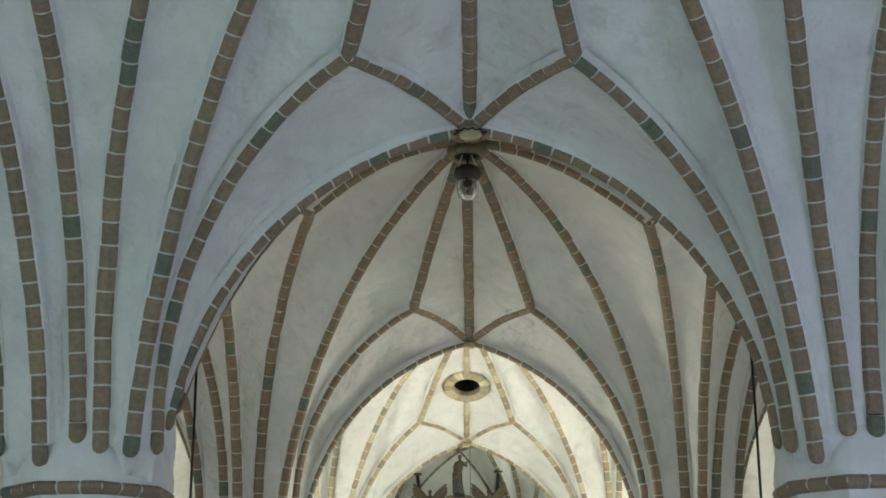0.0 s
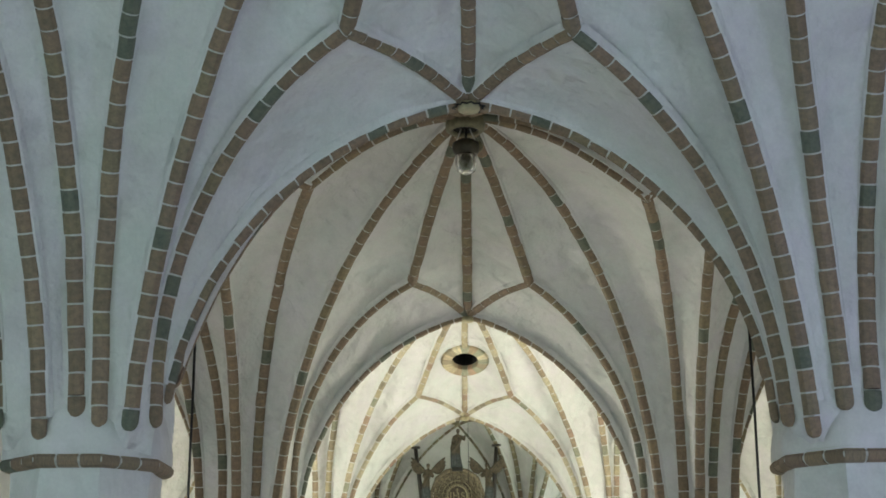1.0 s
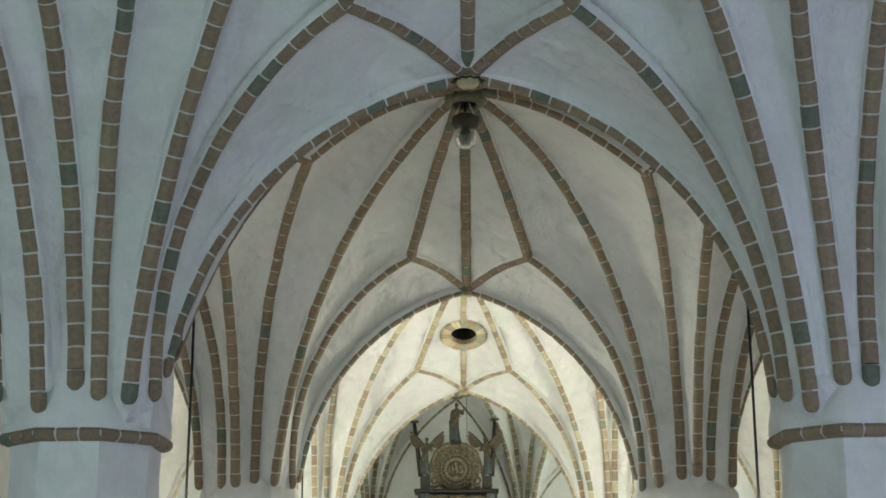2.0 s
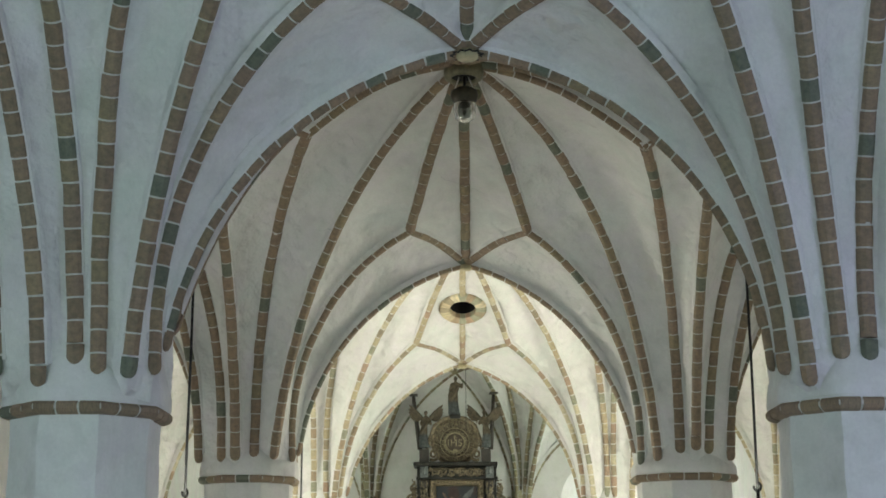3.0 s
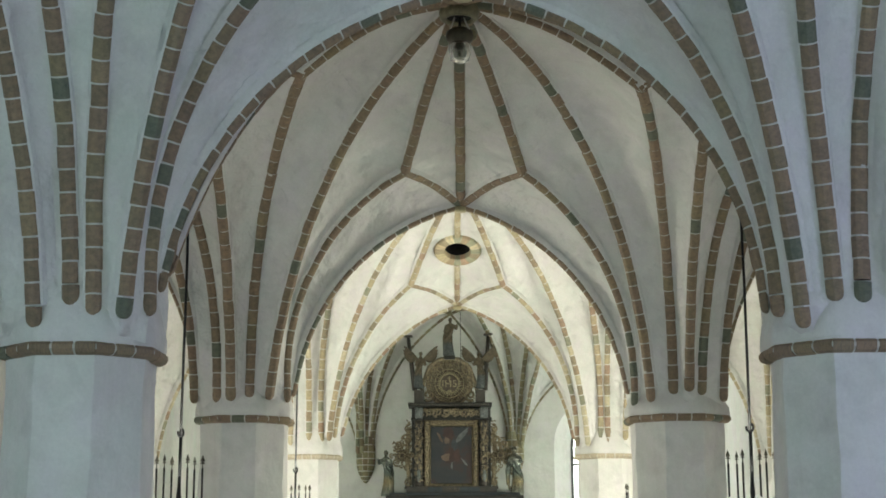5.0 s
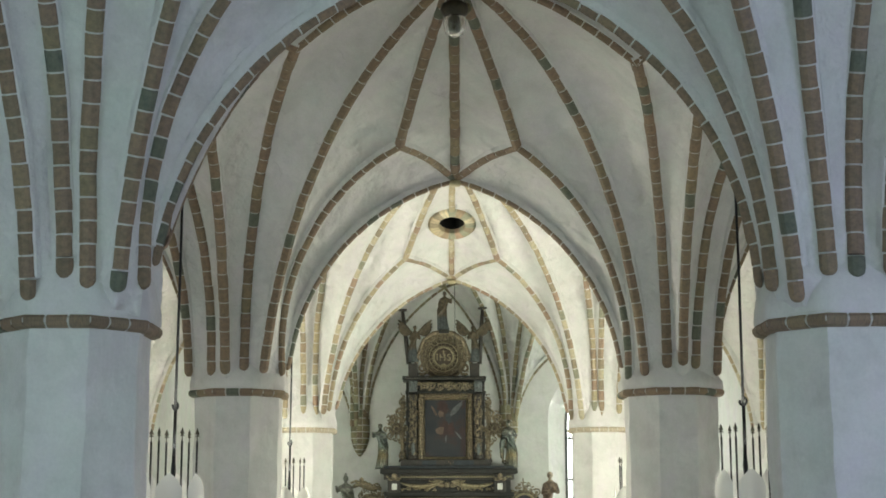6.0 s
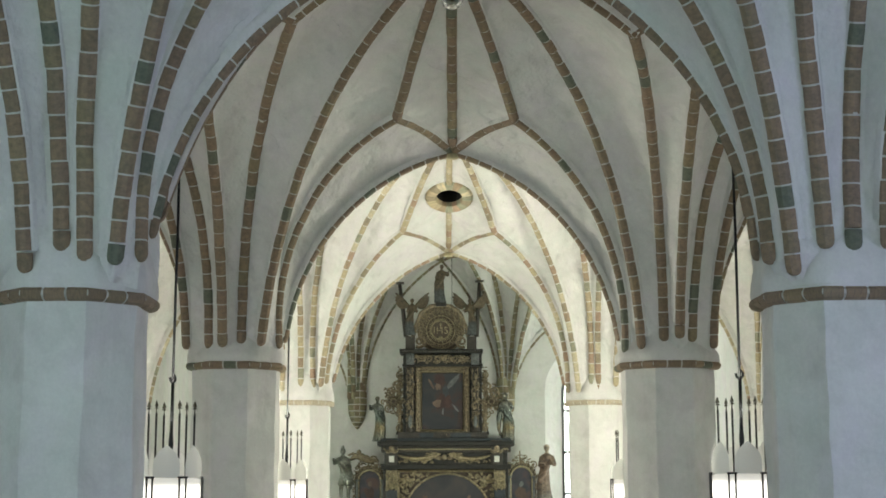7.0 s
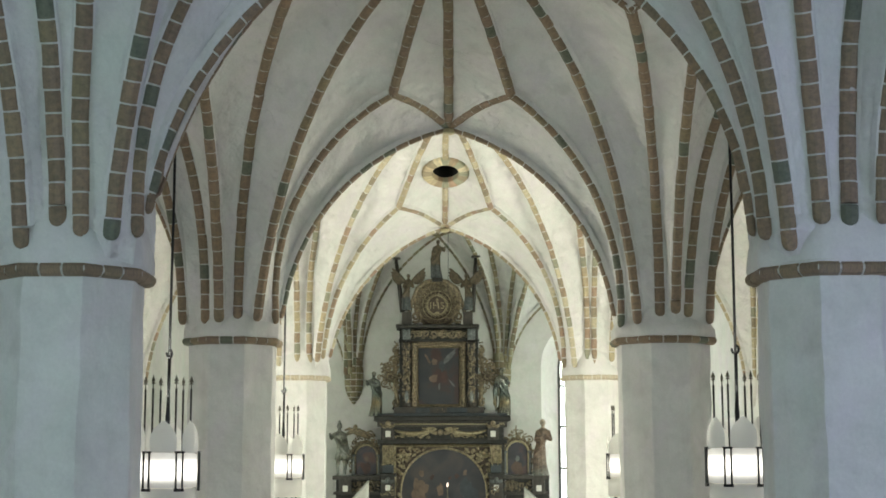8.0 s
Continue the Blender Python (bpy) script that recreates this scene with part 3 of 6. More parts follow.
def aisle_ribs(k, side, long):
    """The aisle ribs that spring from a nave pillar at the east of bay k."""
    near, star = (AISLE_NEAR[k, side], AISLE_STAR[k, side]) if (k, side) in AISLE_NEAR else (AISLE_NEAR[2, side], AISLE_STAR[2, side])
    if (k, side) not in AISLE_NEAR:
        near = (near[0], near[1] + 11.1 * (k - 2), near[2])
    return dict(arch=(0.08, 0.86, 0.0, 0.0, 0.2), diag=AISLE_DIAG[side], star=PLAIN, node=None, long_star=star, long_node=near, long=long)


NAVE_LABEL = "white star vault with brown brick ribs over the nave"
AISLE_LABEL = "white star vault with brown brick ribs over the aisle"
heads = {0: (0.0, 9.80), **{k: STARS[k]["crown"] for k in STARS}}
for k in range(1, 4):
    (ya, wa, _), (yb, wb, _) = PILLARS[k - 1], PILLARS[k]
    mid, wm = (ya + yb) / 2, (wa + wb) / 2
    BRICK_L, WIDEN = (0.235, 0.235, 0.265, 0.27)[k], (1.1, 1.1, 1.12, 0.95)[k]
    PALE, JOINT = int(k == 3), (0.02, 0.02, 0.02, 0.024)[k]
    left, right = STARS[k]["sides"][-1], STARS[k]["sides"][1]
    before = STARS.get(k - 1, STARS[k])["sides"]
    star_vault("vault_nave_%d" % k, NAVE_LABEL,
               [(corner(k - 1, -1), dict(mirrored(left, ya, yb), arch=before[-1]["arch"])), (corner(k - 1, 1), dict(mirrored(right, ya, yb), arch=before[1]["arch"])), (corner(k, 1), right), (corner(k, -1), left)],
               [(heads[k - 1][0], ya, heads[k - 1][1], k == 1), (wm, mid, ARCADE, True), (heads[k][0], yb, heads[k][1], True), (-wm, mid, ARCADE, True)],
               (0, mid, STARS[k]["top"]), "all", 8.0)
    for n, side in enumerate((-1, 1)):
        xm = side * (wm + WALL_X) / 2
        ribs = aisle_ribs(k, side, STARS[k]["sides"][side]["long"])
        star_vault("vault_aisle_%d" % (2 * k + n - 1), AISLE_LABEL,
                   [(corner(k - 1, side), mirrored(ribs, ya, yb)), respond(ya, side), respond(yb, side), (corner(k, side), ribs)],
                   [(xm, ya, 9.4, k == 1), (side * WALL_X, mid, 10.6, True), (xm, yb, 9.4, True), (side * wm, mid, ARCADE, False)],
                   (side * 6.95, mid, 11.8), "east", 8.0 if k == 1 else 12.0)

# the chancel: from the last pillars to two corbels on the east wall
BRICK_L, PALE, WIDEN, JOINT = 0.27, 2, 1.0, 0.022
CORBELS = [(-3.12, 5.45), (1.95, 5.6)]      # the feet of the two brick corbels
cw, ce = [(x, EAST_Y - 0.02, z + 0.95) for x, z in CORBELS]
WEST_RIBS = dict(star=PLAIN, diag=PLAIN, long_star=PLAIN, long=PLAIN)
chancel_nw = dict(node=(-1.384, 47.02, 11.155), long_node=(-2.803, 43.98, 11.493), arch=(-0.005, 0.278, -0.003, 0.002, 0.03), star=(-0.035, 0.292, -0.006, 0.066, 0.03),
                  diag=(-0.163, 0.258, -0.032, -0.054, 0.03), long_star=(0.004, 0.27, -0.163, -0.273, 0.03), long=(0.1, 0.3, -0.05, -0.1, 0.03))
chancel_ne = dict(node=(0.615, 46.949, 11.1), long_node=(2.765, 44.046, 11.447), arch=(0.041, 0.225, -0.001, 0.004, 0.03), star=(-0.04, 0.264, 0.005, 0.016, 0.03),
                  diag=(-0.167, 0.264, 0.049, 0.024, 0.03), long_star=(0.105, 0.281, 0.054, 0.1, 0.03), long=(0.334, 0.297, 0.086, 0.152, 0.03))
ARCADE_E = {-1: (-3.5, 43.0, 11.4), 1: (3.739, 43.16, 11.22)}
star_vault("vault_chancel", "white star vault with brown brick ribs over the chancel",
           [(corner(3, -1), dict(node=(-1.1, 39.0, 9.95), long_node=(-2.6, 42.0, 11.5), arch=STARS[3]["sides"][-1]["arch"], **WEST_RIBS)), (corner(3, 1), dict(node=(1.1, 39.0, 9.95), long_node=(2.6, 42.0, 11.5), arch=STARS[3]["sides"][1]["arch"], **WEST_RIBS)), (ce, chancel_ne), (cw, chancel_nw)],
           [(heads[3][0], 37.25, heads[3][1], False), (*ARCADE_E[1], True), (-0.23, EAST_Y, 11.22, True), (*ARCADE_E[-1], True)],
           (-0.2, 43.0, 12.3), "all", 40.0)
for n, (side, cb, cribs) in enumerate(((-1, cw, chancel_nw), (1, ce, chancel_ne))):
    xm = side * (3.88 + WALL_X) / 2
    low = (0.08, 0.3, 0.0, 0.0, 0.1)
    plain = dict(node=None, long_node=None, arch=(0.08, 0.86, 0.0, 0.0, 0.2), **WEST_RIBS)
    star_vault("vault_chancel_aisle_%d" % (n + 1), AISLE_LABEL,
               [(corner(3, side), plain), respond(37.25, side), ((side * WALL_X, EAST_Y, 5.6), respond(0, side)[1]), (cb, dict(plain, arch=low, diag=low, long=cribs["long"]))],
               [(xm, 37.25, 9.4, False), (side * WALL_X, 43.0, 10.6, True), (xm - 0.3 * side, EAST_Y, 9.6, True), (*ARCADE_E[side], False)],
               (xm, 43.0, 12.0), "east", 40.0)

# ---- responds, bosses and the opening in the vault ----
M_IRON = simple("black_iron", (0.02, 0.02, 0.022), 0.5, 0.6, 0.3, 20)
M_GOLD = simple("dull_gilding", (0.37, 0.31, 0.205), 0.36, 0.7, 0.6, 14, 0.01)
M_GOLDEN_WOOD = simple("tarnished_gilt_carving", (0.25, 0.2, 0.135), 0.42, 0.45, 0.75, 18, 0.012)
M_SILVER = simple("tarnished_silver_paint", (0.17, 0.18, 0.18), 0.38, 0.5, 0.4, 16, 0.01)
M_BRONZE = simple("dark_painted_figure", (0.09, 0.08, 0.065), 0.5, 0.1, 0.5, 9, 0.01)
M_ROBE = simple("brown_painted_robe", (0.10, 0.065, 0.052), 0.6, 0.0, 0.22, 14, 0.01)
M_BLUEGREY = simple("dark_blue_grey_paint", (0.034, 0.042, 0.05), 0.38, 0.0, 0.3, 6, 0.0, 0.5)
M_BROWNBLACK = simple("brown_black_paint", (0.05, 0.041, 0.034), 0.38, 0.0, 0.4, 8, 0.0, 0.5)
M_RAYS = simple("pale_gilding", (0.40, 0.34, 0.22), 0.45, 0.4, 0.25, 14)
M_POLE = simple("pale_grey_pole", (0.45, 0.45, 0.43), 0.5, 0.0, 0.1, 9)
M_OLIVE = simple("dark_olive_brass", (0.19, 0.175, 0.11), 0.4, 0.4, 0.3, 12)
M_DARKBRASS = simple("blackened_brass", (0.06, 0.055, 0.04), 0.4, 0.5, 0.4, 12)
M_BROWN = simple("red_brown_gilt_ground", (0.075, 0.052, 0.036), 0.45, 0.1, 0.4, 9)
M_WHITE = simple("white_paint", (0.72, 0.70, 0.66), 0.6, 0.0, 0.06, 8)
M_CREAM = simple("cream_boss_paint", (0.44, 0.38, 0.23), 0.6, 0.0, 0.2, 12)
M_CLOTH = simple("white_linen", (0.78, 0.77, 0.74), 0.85, 0.0, 0.05, 12)
# near-black colour stands in for the darkness inside unlit holes
M_HOLE_BLACK = simple("unlit_hole_black", (0.012, 0.011, 0.01), 0.9, 0.0, 0.3, 8)


def tube(bm, pts, radii, sides=8):
    """A swept round bar through pts, closed at both ends."""
    pts = [Vector(p) for p in pts]
    if isinstance(radii, (int, float)):
        radii = [radii] * len(pts)
    rings = []
    for i, p in enumerate(pts):
        t = (pts[min(i + 1, len(pts) - 1)] - pts[max(i - 1, 0)]).normalized()
        a = t.orthogonal().normalized() if i == 0 else (last - t * last.dot(t)).normalized()
        last = a
        b = t.cross(a)
        rings.append([bm.verts.new(p + (a * math.cos(2 * math.pi * k / sides) + b * math.sin(2 * math.pi * k / sides)) * radii[i]) for k in range(sides)])
    for r, q in zip(rings, rings[1:]):
        for k in range(sides):
            bm.faces.new((r[k], r[(k + 1) % sides], q[(k + 1) % sides], q[k])).smooth = True
    bm.faces.new(rings[0][::-1])
    bm.faces.new(rings[-1])
    return bm


def lump(bm, place, size, turn=0.0, fine=2):
    """A rounded carved boss, stretched to size."""
    m = Matrix.Translation(place) @ Matrix.Rotation(turn, 4, "Y") @ Matrix.Diagonal((*size, 1))
    r = bmesh.ops.create_icosphere(bm, subdivisions=fine, radius=1.0, matrix=m)
    for v in r["verts"]:
        for fc in v.link_faces:
            fc.smooth = True
    return bm


def scroll(bm, x, z, size, hand=1, turns=1.4, y=0.0, thick=0.16, start=0.0):
    """A carved volute in the upright plane, unrolling outwards."""
    n = 22
    pts = []
    for i in range(n + 1):
        u = i / n
        a = start + hand * turns * 2 * math.pi * u
        r = size * (0.12 + 0.88 * u)
        pts.append((x + r * math.cos(a), y - 0.04 * (1 - u), z + r * math.sin(a)))
    return tube(bm, pts, [size * thick * (0.7 + 0.6 * i / n) for i in range(n + 1)], 7)


def leafwork(bm, x, z, width, height, count, seed, y=0.0):
    """A patch of carved foliage: leaves, berries and small volutes."""
    rnd = random.Random(seed)
    for i in range(count):
        px, pz = x + rnd.uniform(-0.5, 0.5) * width, z + rnd.uniform(-0.5, 0.5) * height
        s = rnd.uniform(0.35, 0.8) * min(width, height) * 0.28
        if i % 4 == 0:
            scroll(bm, px, pz, s * 1.2, rnd.choice((-1, 1)), 1.2, y - 0.02, 0.2, rnd.uniform(0, 6))
        else:
            lump(bm, (px, y + rnd.uniform(-0.05, 0.0), pz), (s * 1.3, s * 0.5, s * 0.45), rnd.uniform(0, 3.1), 1)
    return bm


def relief(bm, x0, x1, z0, z1, cell, seed, y=0.0, inside=None, curl=0.35):
    """Dense carved foliage over a panel: curling stems, leaves and berries on a loose grid."""
    rnd = random.Random(seed)
    z0, z1 = min(z0, z1), max(z0, z1)
    nx, nz = max(1, round((x1 - x0) / cell)), max(1, round((z1 - z0) / cell))
    for i in range(nx):
        for j in range(nz):
            px = x0 + (x1 - x0) * (i + 0.5 + rnd.uniform(-0.3, 0.3)) / nx
            pz = z0 + (z1 - z0) * (j + 0.5 + rnd.uniform(-0.3, 0.3)) / nz
            if inside and not inside(px, pz):
                continue
            if rnd.random() < curl:
                scroll(bm, px, pz, cell * rnd.uniform(0.5, 0.7), rnd.choice((-1, 1)), 1.2, y - 0.02, 0.22, rnd.uniform(0, 6))
            for k in range(2):
                a = rnd.uniform(0, 3.1)
                s = cell * rnd.uniform(0.4, 0.62)
                lump(bm, (px + rnd.uniform(-0.3, 0.3) * cell, y + rnd.uniform(-0.03, 0.01), pz + rnd.uniform(-0.3, 0.3) * cell), (s, s * 0.5, s * 0.42), a, 1)
    return bm


def respond_corbel(x, y, z, size, side):
    """A tapered plaster corbel on the wall, from which ribs spring."""
    ob = thing("wall_corbel", (x, y, 0), "white plastered wall corbel under brick vault ribs", "corbel", "wall corbels", "structure")
    part("corbel_block", lathe(bmesh.new(), [(0.02, z - size * 1.6), (size * 0.5, z - size * 1.1), (size * 0.85, z - size * 0.5), (size, z), (size * 0.8, z + 0.35)], 8, phase=math.pi / 8), M_WALL, ob)
    return ob


for y in (PILLARS[1][0], PILLARS[2][0], PILLARS[3][0]):
    for side in (-1, 1):
        respond_corbel(side * (WALL_X + 0.05), y, 5.55, 0.36, side)


def brick_corbel(x, z):
    """A pointed half-round corbel of moulded bricks on the east wall."""
    ob = thing("wall_corbel", (x, EAST_Y, z), "pointed brick corbel with white joints under vault ribs", "corbel", "brick corbels", "structure")
    prof = [(0.02, 0.0), (0.1, 0.1), (0.19, 0.24), (0.26, 0.42), (0.31, 0.62), (0.32, 0.84), (0.32, 1.06), (0.31, 1.3), (0.29, 1.6)]
    part("core", lathe(bmesh.new(), [(max(0.01, q - 0.012), h) for q, h in prof], 20), M_MORTAR_PALE, ob)
    for (qa, za), (qb, zb) in zip(prof, prof[1:]):
        count = 3 if qa < 0.2 else 5
        for k in range(count):
            a0 = -math.pi + math.pi * (k + 0.05) / count
            a1 = -math.pi + math.pi * (k + 0.95) / count
            gap = 0.014
            v = []
            for q, h in ((qa, za + gap), (qb, zb - gap)):
                for a in (a0, (a0 + a1) / 2, a1):
                    v += [((q + d) * math.cos(a), (q + d) * math.sin(a), h) for d in (0.006, -0.03)]
            f = [(0, 2, 8, 6), (2, 4, 10, 8), (0, 6, 7, 1), (4, 5, 11, 10), (0, 1, 3, 2), (2, 3, 5, 4), (6, 8, 9, 7), (8, 10, 11, 9)]
            part("brick", mesh_of("corbel_brick", v, f, M_BRICK_OLIVE), parent=ob)
    return ob


for x, z in CORBELS:
    brick_corbel(x, z)


def vault_opening():
    """The brick-rimmed round opening in the third vault, tilted with the vault, and its shaft, coloured black for the
    unlit depth.
    """
    c, tilt = OPENING
    ob = thing("vault_opening", c, "round vault opening with a pale brick rim and a dark shaft", "opening", "", "structure")
    ob.matrix_world = Matrix.Translation(c) @ Matrix.Rotation(tilt, 4, "X")
    n, r0, r1 = 16, 0.33, 0.60
    v, f = [], []
    span = 2 * math.pi / n * 0.965
    prof = [(r0, 0.12), (r0, -0.015), (r0 + 0.02, -0.035), (r1 - 0.04, -0.035), (r1, 0.0), (r1, 0.12)]
    for k in range(4):
        a = span * (k / 3 - 0.5)
        v += [(r * math.cos(a), r * math.sin(a), z) for r, z in prof]
    for k in range(3):
        for j in range(5):
            a = k * 6 + j
            f.append((a, a + 1, a + 7, a + 6))
    f += [(5, 4, 3, 2, 1, 0), (18, 19, 20, 21, 22, 23)]
    me = mesh_of("rim_brick", v, f, M_BRICK_CREAM)
    for i in range(n):
        br = new("rim_brick", me)
        br.parent = ob
        br.matrix_basis = Matrix.Rotation(2 * math.pi * i / n, 4, "Z")
    bm = bmesh.new()
    ring = [[bm.verts.new((r * math.cos(2 * math.pi * i / 28), r * math.sin(2 * math.pi * i / 28), z)) for i in range(28)] for r, z in
            ((r1 - 0.012, 0.12), (r1 - 0.012, -0.0), (r0 + 0.04, -0.03), (r0 + 0.008, 0.0), (r0 + 0.008, 0.12))]
    for a, b in zip(ring, ring[1:]):
        for i in range(28):
            bm.faces.new((a[i], a[(i + 1) % 28], b[(i + 1) % 28], b[i]))
    part("rim_mortar", bm, M_MORTAR, ob)
    bm = bmesh.new()
    ring = [[bm.verts.new((r * math.cos(2 * math.pi * i / 24), r * math.sin(2 * math.pi * i / 24), z)) for i in range(24)] for r, z in ((r0 + 0.12, 0.1), (r0 + 0.03, 0.12), (r0 + 0.03, 1.1))]
    for a, b in zip(ring, ring[1:]):
        for i in range(24):
            bm.faces.new((a[i], a[(i + 1) % 24], b[(i + 1) % 24], b[i]))
    bm.faces.new(ring[-1])
    part("shaft_lining", bm, M_HOLE_BLACK, ob)
    return ob


vault_opening()


def arch_boss(x, y, z, r, label, star):
    ob = thing("arch_boss", (x, y, z), label, "boss", "", "structure")
    part("plate", lathe(bmesh.new(), [(r * 0.5, -0.035), (r * 0.9, -0.03), (r, -0.01), (r * 0.95, 0.06)], 18), M_CREAM, ob)
    if star:
        bm = bmesh.new()
        n = 11
        pts = [((r * (1.5 if i % 2 else 1.15)) * math.cos(math.pi * i / n), (r * (1.5 if i % 2 else 1.15)) * math.sin(math.pi * i / n)) for i in range(2 * n)]
        tube(bm, [(a, b, 0.012) for a, b in pts + pts[:1]], 0.011, 5)
        part("painted_star_edge", bm, M_IRON, ob, "jagged black star outline")
    return ob


arch_boss(0.017, 14.93, 9.745, 0.125, "small cream boss with a jagged black star", True)
arch_boss(0.037, 25.95, 9.806, 0.11, "small cream knob at an arch crown", False)
arch_boss(-0.02, 37.2, 9.684, 0.12, "small cream knob at an arch crown", False)


def centre_lantern():
    """The ring at the second vault's middle, with a lantern on two iron straps."""
    x, y, z = 0.0, 20.5, 11.64
    ring = thing("vault_ring", (x, y, z), "dark olive metal ring at the vault's centre", "boss", "", "structure")
    bm = bmesh.new()
    prof = [(0.19, 0.02), (0.19, -0.06), (0.21, -0.09), (0.25, -0.095), (0.295, -0.07), (0.31, 0.0), (0.29, 0.25)]
    rings = [[bm.verts.new((r * math.cos(2 * math.pi * i / 24), r * math.sin(2 * math.pi * i / 24), h)) for i in range(24)] for r, h in prof]
    for a, b in zip(rings, rings[1:]):
        for i in range(24):
            bm.faces.new((a[i], a[(i + 1) % 24], b[(i + 1) % 24], b[i])).smooth = True
    part("rim", bm, M_OLIVE, ring)
    # a black disc stands in for the dark hole within the ring
    part("hole_disc", lathe(bmesh.new(), [(0.2, -0.05), (0.2, 0.0)], 24), M_HOLE_BLACK, ring, "black disc for the dark hole in the ring")
    ob = thing("lantern", (x + 0.01, y, z), "small black lantern with a clear glass bowl under the vault", "lantern")
    part("strap", tube(bmesh.new(), [(-0.06, 0, 0.02), (-0.10, 0, -0.12), (-0.15, 0, -0.26)], 0.012), M_WHITE, ob)
    part("strap", tube(bmesh.new(), [(0.04, 0, 0.02), (0.08, 0, -0.1), (0.16, 0, -0.28)], 0.012), M_WHITE, ob)
    part("stem", tube(bmesh.new(), [(0, 0, 0.02), (0, 0, -0.26)], 0.022), M_IRON, ob)
    part("cap", lathe(bmesh.new(), [(0.03, -0.2), (0.11, -0.23), (0.21, -0.29), (0.22, -0.37), (0.19, -0.44), (0.14, -0.48)], 20), M_DARKBRASS, ob)
    part("glass_bowl", lathe(bmesh.new(), [(0.14, -0.46), (0.17, -0.5), (0.17, -0.62), (0.14, -0.73), (0.05, -0.78)], 20), M_BOWL, ob, "clear glass bowl")
    part("bulb", lump(bmesh.new(), (0.0, 0, -0.64), (0.04, 0.04, 0.07)), M_OLIVE, ob)
    part("side_lug", lump(bmesh.new(), (0.2, -0.02, -0.34), (0.06, 0.06, 0.09)), M_OLIVE, ob)
    return ob


def glass(name, tint=(0.9, 0.93, 0.92), rough=0.05):
    m, n, l, p = nodes_of(name)
    p.inputs["Base Color"].default_value = (*tint, 1)
    p.inputs["Roughness"].default_value = rough
    p.inputs["Transmission Weight"].default_value = 1.0
    f = noise_of(n, l, 5.0, 3)
    bump(n, l, p, f, 0.05, 0.01)
    return m


M_BOWL = glass("clear_glass", (0.34, 0.37, 0.34), 0.2)
M_PANE = glass("window_glass", (0.95, 0.97, 0.97), 0.02)
centre_lantern()

# ---- the east window ----


def east_window():
    x0, half, sill, spring = EAST_WINDOW
    ob = thing("window_1", (x0, EAST_Y + 0.85, 0), "tall round-headed window with small panes and dark bars", "window", "", "structure")
    n = 14
    arc = [(half * math.cos(math.pi * k / n), spring + half * math.sin(math.pi * k / n)) for k in range(n + 1)]
    edge = [(half, sill)] + arc + [(-half, sill)]
    part("window_frame", tube(bmesh.new(), [(a, 0, b) for a, b in edge + edge[:1]], 0.09, 6), M_BAR, ob)
    for xx in (-0.48, 0.0, 0.48):
        top = spring + math.sqrt(max(0.0, half * half - xx * xx))
        part("mullion", box(bmesh.new(), xx - 0.05, xx + 0.05, -0.03, 0.03, sill, top), M_BAR, ob)
    z = sill + 0.35
    while z < spring + 0.7:
        w = half if z < spring else math.sqrt(half * half - (z - spring) ** 2)
        part("crossbar", box(bmesh.new(), -w, w, -0.02, 0.02, z - 0.045, z + 0.045), M_BAR, ob)
        z += BAR_STEP
    bm = bmesh.new()
    bm.faces.new([bm.verts.new((a, 0.03, b)) for a, b in edge])
    ext = bmesh.ops.extrude_face_region(bm, geom=bm.faces[:])
    for e in ext["geom"]:
        if isinstance(e, bmesh.types.BMVert):
            e.co.y += 0.012
    pane = part("pane", bm, M_PANE, ob)
    pane.visible_shadow = False
    return ob


M_BAR = simple("grey_window_lead", (0.12, 0.12, 0.12), 0.6, 0.2)
BAR_STEP = 1.42
east_window()

wire = thing("hanging_wire", (0.07, 37.2, 8.0), "thin dark wire hanging from the chancel arch", "wire")
part("wire", tube(bmesh.new(), [(0, 0, 0), (0.004, 0, 0.9), (0, 0, 1.72)], 0.007, 6), M_IRON, wire)

# ---- hanging lamps ----


def glowing(name, colour, strength):
    m, n, l, p = nodes_of(name)
    p.inputs["Base Color"].default_value = (0.85, 0.84, 0.8, 1)
    p.inputs["Roughness"].default_value = 0.5
    p.inputs["Emission Color"].default_value = (*colour, 1)
    p.inputs["Emission Strength"].default_value = strength
    return m


M_LAMP = glowing("lit_opal_glass", (1.0, 0.95, 0.84), 3.6)
M_SHADE = glowing("faintly_lit_opal_petal", (1.0, 0.97, 0.88), 0.05)
# the bulb sits at the drum's mid-height, so the opal glass is brightest there
ln, ll = M_LAMP.node_tree.nodes, M_LAMP.node_tree.links
where, height, glow = ln.new("ShaderNodeTexCoord"), ln.new("ShaderNodeSeparateXYZ"), ln.new("ShaderNodeFloatCurve")
ll.new(where.outputs["Object"], height.inputs[0])
ll.new(height.outputs["Z"], glow.inputs["Value"])
for at, level in ((0.06, 0.14), (0.14, 0.6), (0.26, 1.0), (0.38, 0.6), (0.45, 0.2)):
    glow.mapping.curves[0].points.new(at, level)
glow.mapping.curves[0].points[0].location = (0.0, 0.08)
glow.mapping.curves[0].points[-1].location = (1.0, 0.06)
glow.mapping.update()
shine = ln.new("ShaderNodeMath")
shine.operation = "MULTIPLY"
shine.inputs[1].default_value = 2.4
ll.new(glow.outputs[0], shine.inputs[0])
ll.new(shine.outputs[0], ln["Principled BSDF"].inputs["Emission Strength"])
opal = M_SHADE.node_tree.nodes["Principled BSDF"]
opal.inputs["Transmission Weight"].default_value, opal.inputs["Roughness"].default_value = 0.22, 0.75


